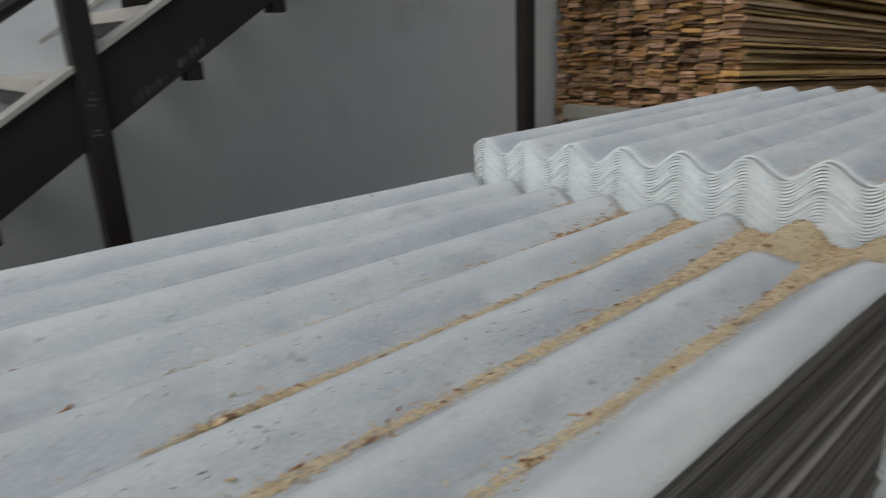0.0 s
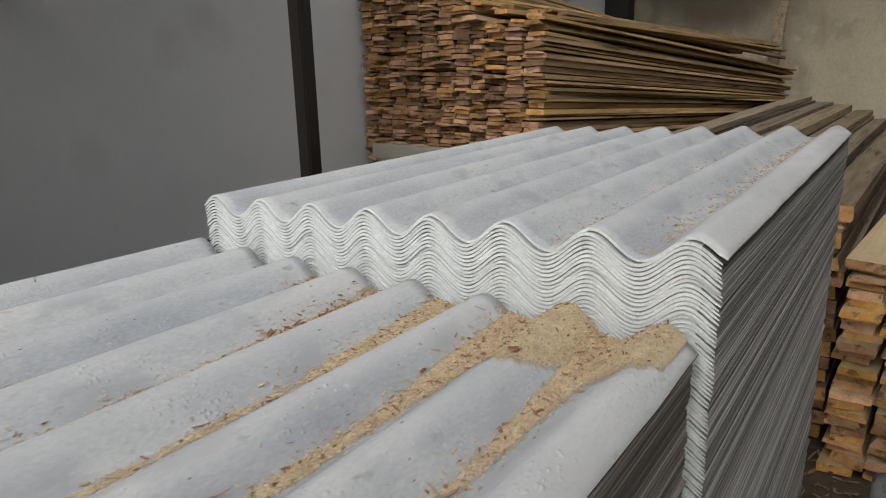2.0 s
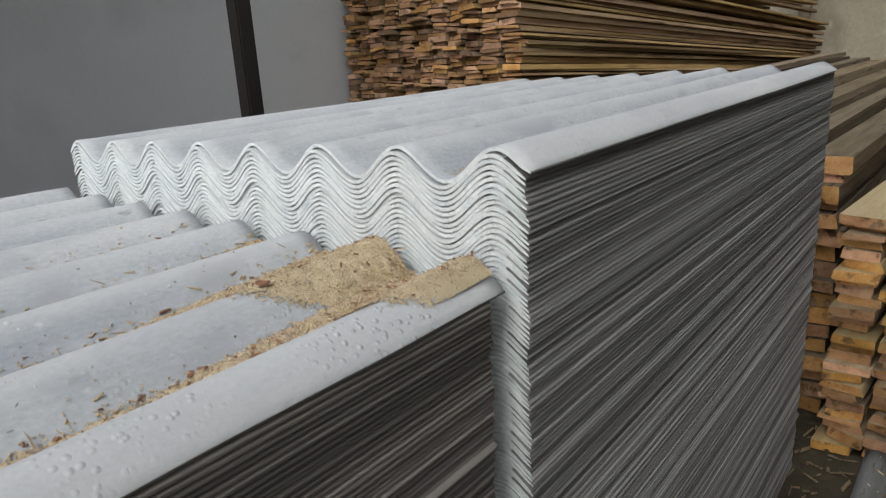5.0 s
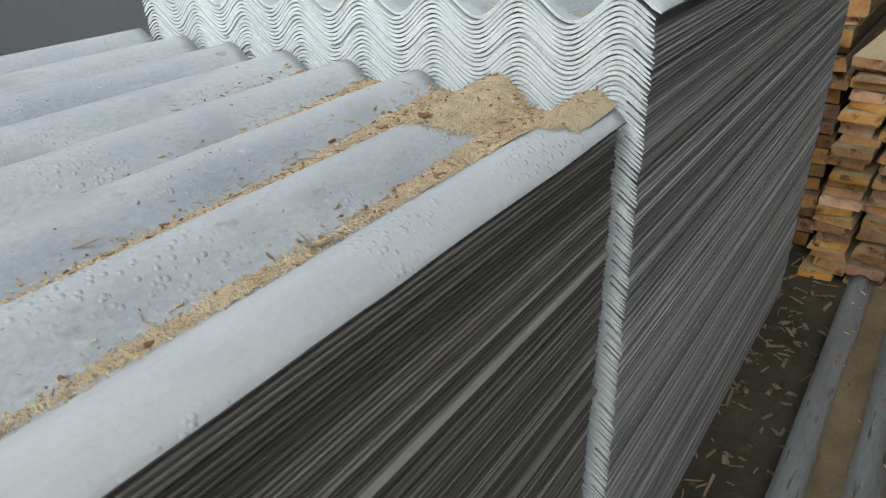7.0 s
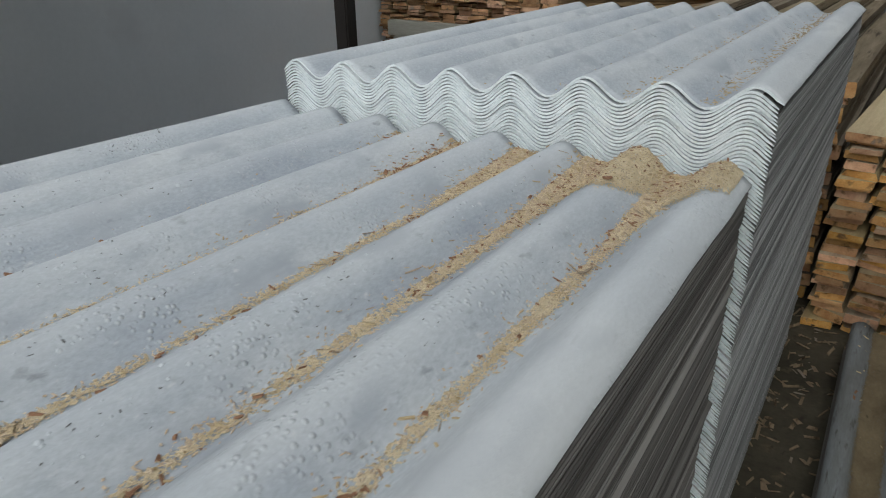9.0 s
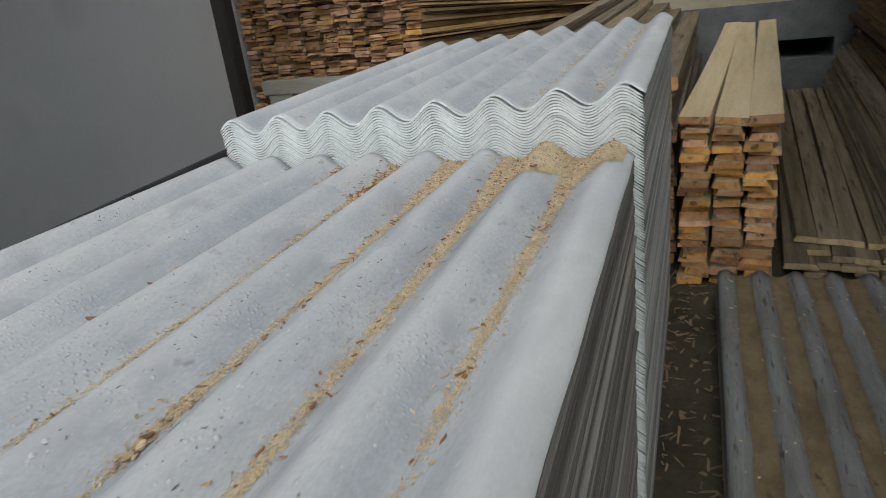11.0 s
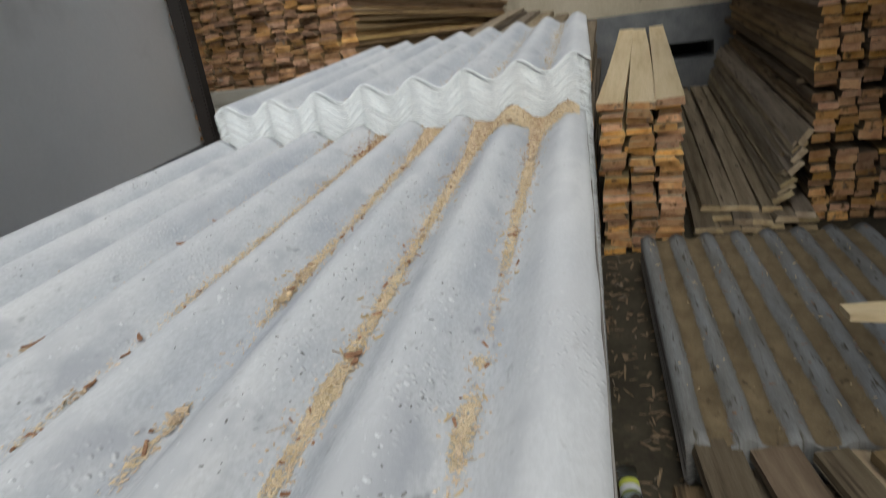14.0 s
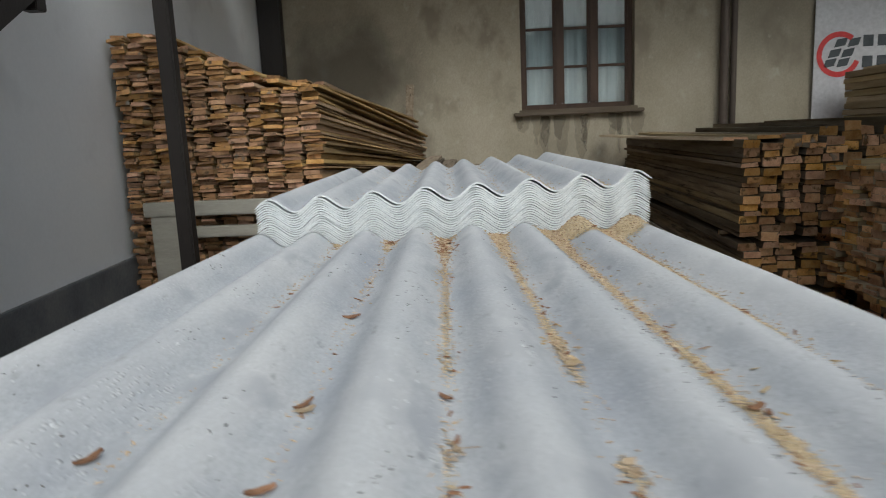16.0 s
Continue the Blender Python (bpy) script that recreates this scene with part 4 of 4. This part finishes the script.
def blisters():
    """Little bubbles of cement on the flanks of the near stack's top sheet."""
    rng = random.Random(91)
    vs, fs = [], []
    for _ in range(2000):
        i, y = rng.randrange(7), rng.random() * (LENGTH - 0.05)
        if noise.noise((i * 4.7, y * 5.0, 1.0)) + 0.35 * (1 - y) < rng.uniform(-0.1, 0.5):
            continue
        x = 0.035 + PITCH * i + rng.gauss(0.016, 0.011)
        if not 0.01 < x < WIDTH - 0.01:
            continue
        r = 0.0015 * rng.lognormvariate(0, 0.4)
        slope = -HALF * 2 * math.pi / PITCH * math.sin(2 * math.pi * (x - 0.035) / PITCH)
        at, n_ = len(vs), 7
        for ring, up in ((1.0, -0.0004), (0.62, 0.34 * r)):
            for k in range(n_):
                a = 2 * math.pi * k / n_
                dx, dy = ring * r * math.cos(a), ring * r * 1.25 * math.sin(a)
                vs.append((x + dx, y + dy, wave(x) + lift(x, y) + slope * dx + up))
        vs.append((x, y, wave(x) + lift(x, y) + 0.5 * r))
        for k in range(n_):
            q = (k + 1) % n_
            fs += [(at + k, at + q, at + n_ + q, at + n_ + k), (at + n_ + k, at + n_ + q, at + 2 * n_)]
    ob = tagged(new("cement_blisters", mesh("cement_blisters", vs, fs, BLISTER, smooth=True)), "small pale cement bubbles on the roofing sheet", "debris", kind="stuff")
    ob.matrix_basis = STACK


blisters()


def on_flank(rng):
    while True:
        i, y = rng.randrange(7), rng.random() * (LENGTH - 0.05)
        if noise.noise((i * 4.7, y * 5.0, 1.0)) + 0.35 * (1 - y) > rng.uniform(-0.1, 0.5):
            return 0.035 + PITCH * i + rng.gauss(0.022, 0.012), y, 0.0003


scatter("dark_grit", "dark specks of grit stuck on the roofing sheet", GRIT, 380, 92, (0.0019, 0.0010, 0.0006), on_flank, STACK, on_near_sheet)


def cluster(points, reach):
    def where(rng):
        x, y = points[rng.randrange(len(points))]
        return x + rng.gauss(0, reach * 0.45), y + rng.gauss(0, reach), 0.0015 + rng.random() * 0.004
    return where


scatter("bark_chips", "clump of red bark and splinters in a trough", BARK, 60, 14, (0.0058, 0.0020, 0.0014), cluster([(0.555, 1.68), (0.555, 1.61), (0.558, 1.52), (0.41, 1.70)], 0.03), STACK, on_near_sheet)
scatter("wood_chips", "small clump of curled pale shavings in a trough", CHIP, 90, 15, (0.0034, 0.0019, 0.0014), cluster([(0.708, 0.64), (0.706, 0.66), (0.708, 0.70), (0.708, 0.74), (0.86, 0.47), (0.71, 0.36), (0.56, 0.41)], 0.012), STACK, on_near_sheet)



def flake(label, trough, y, length, width, turn, mat, seed):
    """One curled flake of bark or wood lying in a trough of the near stack."""
    rng = random.Random(seed)
    n_, vs, fs = 6, [], []
    length, width = 0.85 * length, 0.75 * width
    for k in range(n_ + 1):
        u = k / n_ - 0.5
        half = width * (0.5 - 0.75 * u * u * 1.6) * rng.uniform(0.75, 1.1)
        curl = 0.10 * length * (4 * u * u - 0.2) + rng.uniform(-0.0004, 0.0004)
        for side in (-1, 1):
            for thick in (0.0, 0.0022):
                vs.append((u * length, side * half + rng.uniform(-0.1, 0.1) * width, curl + thick + 0.15 * half * (side > 0)))
        if k:
            a, b = 4 * k - 4, 4 * k
            fs += [(a, b, b + 2, a + 2), (a + 1, a + 3, b + 3, b + 1), (a, a + 1, b + 1, b), (a + 2, b + 2, b + 3, a + 3)]
    fs += [(0, 2, 3, 1), (4 * n_, 4 * n_ + 1, 4 * n_ + 3, 4 * n_ + 2)]
    x = 0.108 + PITCH * trough
    ob = tagged(new("wood_flake", mesh("wood_flake", vs, fs, mat)), label, "wood chip", "flakes in the troughs")
    ob.matrix_basis = STACK @ Matrix.Translation((x, y, wave(x) + lift(x, y) + 0.0035 + max(0.0, dust_depth(x, y)))) @ Matrix.Rotation(radians(turn), 4, "Z")


RED_FLAKE = "red-brown curled flake of bark in a sheet trough"
PALE_FLAKE = "pale curled wood shaving in a sheet trough"
DARK_FLAKE = "dark brown sliver of bark in a sheet trough"
for n_, (words, trough, y, length, width, turn, mat) in enumerate((
    (RED_FLAKE, 1.98, 0.896, 0.034, 0.014, 15, BARK), (DARK_FLAKE, 1.97, 0.525, 0.036, 0.009, 62, BARK), (PALE_FLAKE, 2.0, 0.512, 0.026, 0.010, 40, CHIP),
    (RED_FLAKE, 1.98, 0.345, 0.030, 0.013, 30, BARK), (DARK_FLAKE, 1.92, 0.292, 0.032, 0.011, 70, BARK), (RED_FLAKE, 2.98, 0.534, 0.024, 0.009, 130, BARK),
    (DARK_FLAKE, 3.04, 0.426, 0.020, 0.008, 80, BARK), (PALE_FLAKE, 4.0, 0.632, 0.024, 0.014, 25, CHIP), (PALE_FLAKE, 4.03, 0.650, 0.020, 0.012, 110, CHIP),
    (RED_FLAKE, 4.0, 0.665, 0.018, 0.009, 60, BARK), (RED_FLAKE, 5.02, 0.477, 0.024, 0.013, 20, BARK), (DARK_FLAKE, 5.06, 0.462, 0.014, 0.009, 75, BARK),
    (DARK_FLAKE, 0.88, 0.399, 0.034, 0.010, 65, BARK), (RED_FLAKE, 3.02, 1.56, 0.040, 0.007, 80, BARK), (PALE_FLAKE, 6.02, 1.30, 0.034, 0.004, 70, CHIP), (DARK_FLAKE, 5.55, 1.56, 0.018, 0.012, 30, BARK))):
    flake(words, trough, y, length, width, turn, mat, 700 + n_)

FAR = pose(0, 0, 1.32 - HALF, 0, -TILT_Y, 0) @ Matrix.Translation((0, 0, -math.tan(radians(TILT_Y)) * 0.565))


def far_trough(rng):
    i = rng.choices(range(7), (0.2, 0.3, 0.5, 0.5, 0.8, 2, 3))[0]
    return 0.11 + PITCH * i + rng.gauss(0, 0.012), rng.uniform(0.02, 1.72), 0.0006


scatter("wood_chips", "thin sprinkle of sawdust on the tall sheet stack", CHIP, 1100, 21, (0.0030, 0.0016, 0.0009), far_trough, FAR, on_sheet)
LOW = pose(1.345, -0.10, 0.15 - HALF)
scatter("wood_chips", "brown chips lying on the dusty roofing sheets", CHIP, 240, 22, (0.006, 0.0022, 0.0013), lambda rng: (rng.uniform(0.03, 1.1), rng.uniform(0.02, 1.72), 0.0006), LOW, on_sheet)
scatter("bark_chips", "dark bark slivers lying on dusty roofing sheets", BARK, 150, 23, (0.012, 0.0025, 0.0015), lambda rng: (rng.uniform(0.03, 1.1), rng.uniform(0.02, 1.72), 0.0006), LOW, on_sheet)
scatter("ground_litter", "splinters and bark trodden into the earth floor", BOARD_DARK, 320, 24, (0.022, 0.005, 0.003), lambda rng: (rng.uniform(1.12, 1.42), rng.uniform(-2.2, 2.1), 0.004), None, lambda x, y: FLOOR)
scatter("ground_litter", "grey-brown wood chips trodden into the earth floor", BOARD_OLD, 70, 25, (0.012, 0.004, 0.002), lambda rng: (rng.uniform(1.12, 1.42), rng.uniform(-2.2, 2.1), 0.004), None, lambda x, y: FLOOR)


def trough_dust():
    """Brown dust settled in the troughs of the low stack."""
    nx, ny = 150, 60
    vs = [(0.012 + 1.1 * i / nx, 0.01 + 1.73 * j / ny) for j in range(ny + 1) for i in range(nx + 1)]
    depth = []
    for x, y in vs:
        k = (x - 0.11) / PITCH
        off = (k - round(k)) * PITCH
        level = 0.019 + 0.006 * noise.noise((x * 5, y * 4, 4)) + 0.004 * noise.noise((x * 30, y * 30, 1))
        depth.append(0.45 * (level - HALF * (1 - math.cos(2 * math.pi * off / PITCH))))
    keep = [(j * (nx + 1) + i, j * (nx + 1) + i + 1, (j + 1) * (nx + 1) + i + 1, (j + 1) * (nx + 1) + i) for j in range(ny) for i in range(nx)]
    keep = [f for f in keep if max(depth[q] for q in f) > -0.0028]
    used = sorted({q for f in keep for q in f})
    spot = {q: n_ for n_, q in enumerate(used)}
    pts = [(vs[q][0], vs[q][1], wave(vs[q][0]) + max(depth[q], 0.0) + 0.0012) for q in used]
    dusty = mesh("trough_dust", pts, [tuple(spot[q] for q in f) for f in keep], DUST, smooth=True)
    dusty.attributes.new("cover", "FLOAT", "POINT").data.foreach_set("value", [min(1.0, max(0.0, (depth[q] + 0.0028) / 0.0048)) for q in used])
    ob = tagged(new("trough_dust", dusty), "brown sawdust and dirt settled on roofing sheets", "dust", kind="stuff")
    ob.matrix_basis = LOW


DUST = material("brown_dust", [(0.14, 0.105, 0.062), (0.20, 0.152, 0.09), (0.25, 0.192, 0.115)], 9, (1, 0.6, 1), 1.0, 0.8, 150, spots=[((0.085, 0.065, 0.04), 0.33, 30)])
thin_out(DUST)
trough_dust()


def bottle():
    b = thing("plastic_bottle", "empty clear plastic bottle with a yellow-green label lying down", "bottle", pose(1.165, -0.03, FLOOR + 0.036, 90, 0, 4))

    def lathe(name, profile, mat, sides=20):
        vs = [(r * math.cos(2 * math.pi * i / sides), r * math.sin(2 * math.pi * i / sides), z) for r, z in profile for i in range(sides)]
        fs = [(j * sides + i, j * sides + (i + 1) % sides, (j + 1) * sides + (i + 1) % sides, (j + 1) * sides + i) for j in range(len(profile) - 1) for i in range(sides)]
        return mesh(name, vs, fs, mat, smooth=True)

    body = part("body", lathe("body", [(0.002, 0.004), (0.026, 0.0), (0.033, 0.012), (0.033, 0.05), (0.031, 0.06), (0.033, 0.07), (0.033, 0.15), (0.026, 0.18), (0.013, 0.205), (0.013, 0.222)], PLASTIC), b)
    part("label", lathe("label", [(0.0336, 0.072), (0.0336, 0.098)], LABEL_Y), body)
    part("label", lathe("label", [(0.0336, 0.0985), (0.0336, 0.128)], LABEL_W), body)
    part("cap", lathe("cap", [(0.015, 0.214), (0.015, 0.232), (0.001, 0.233)], LABEL_W), body)


bottle()
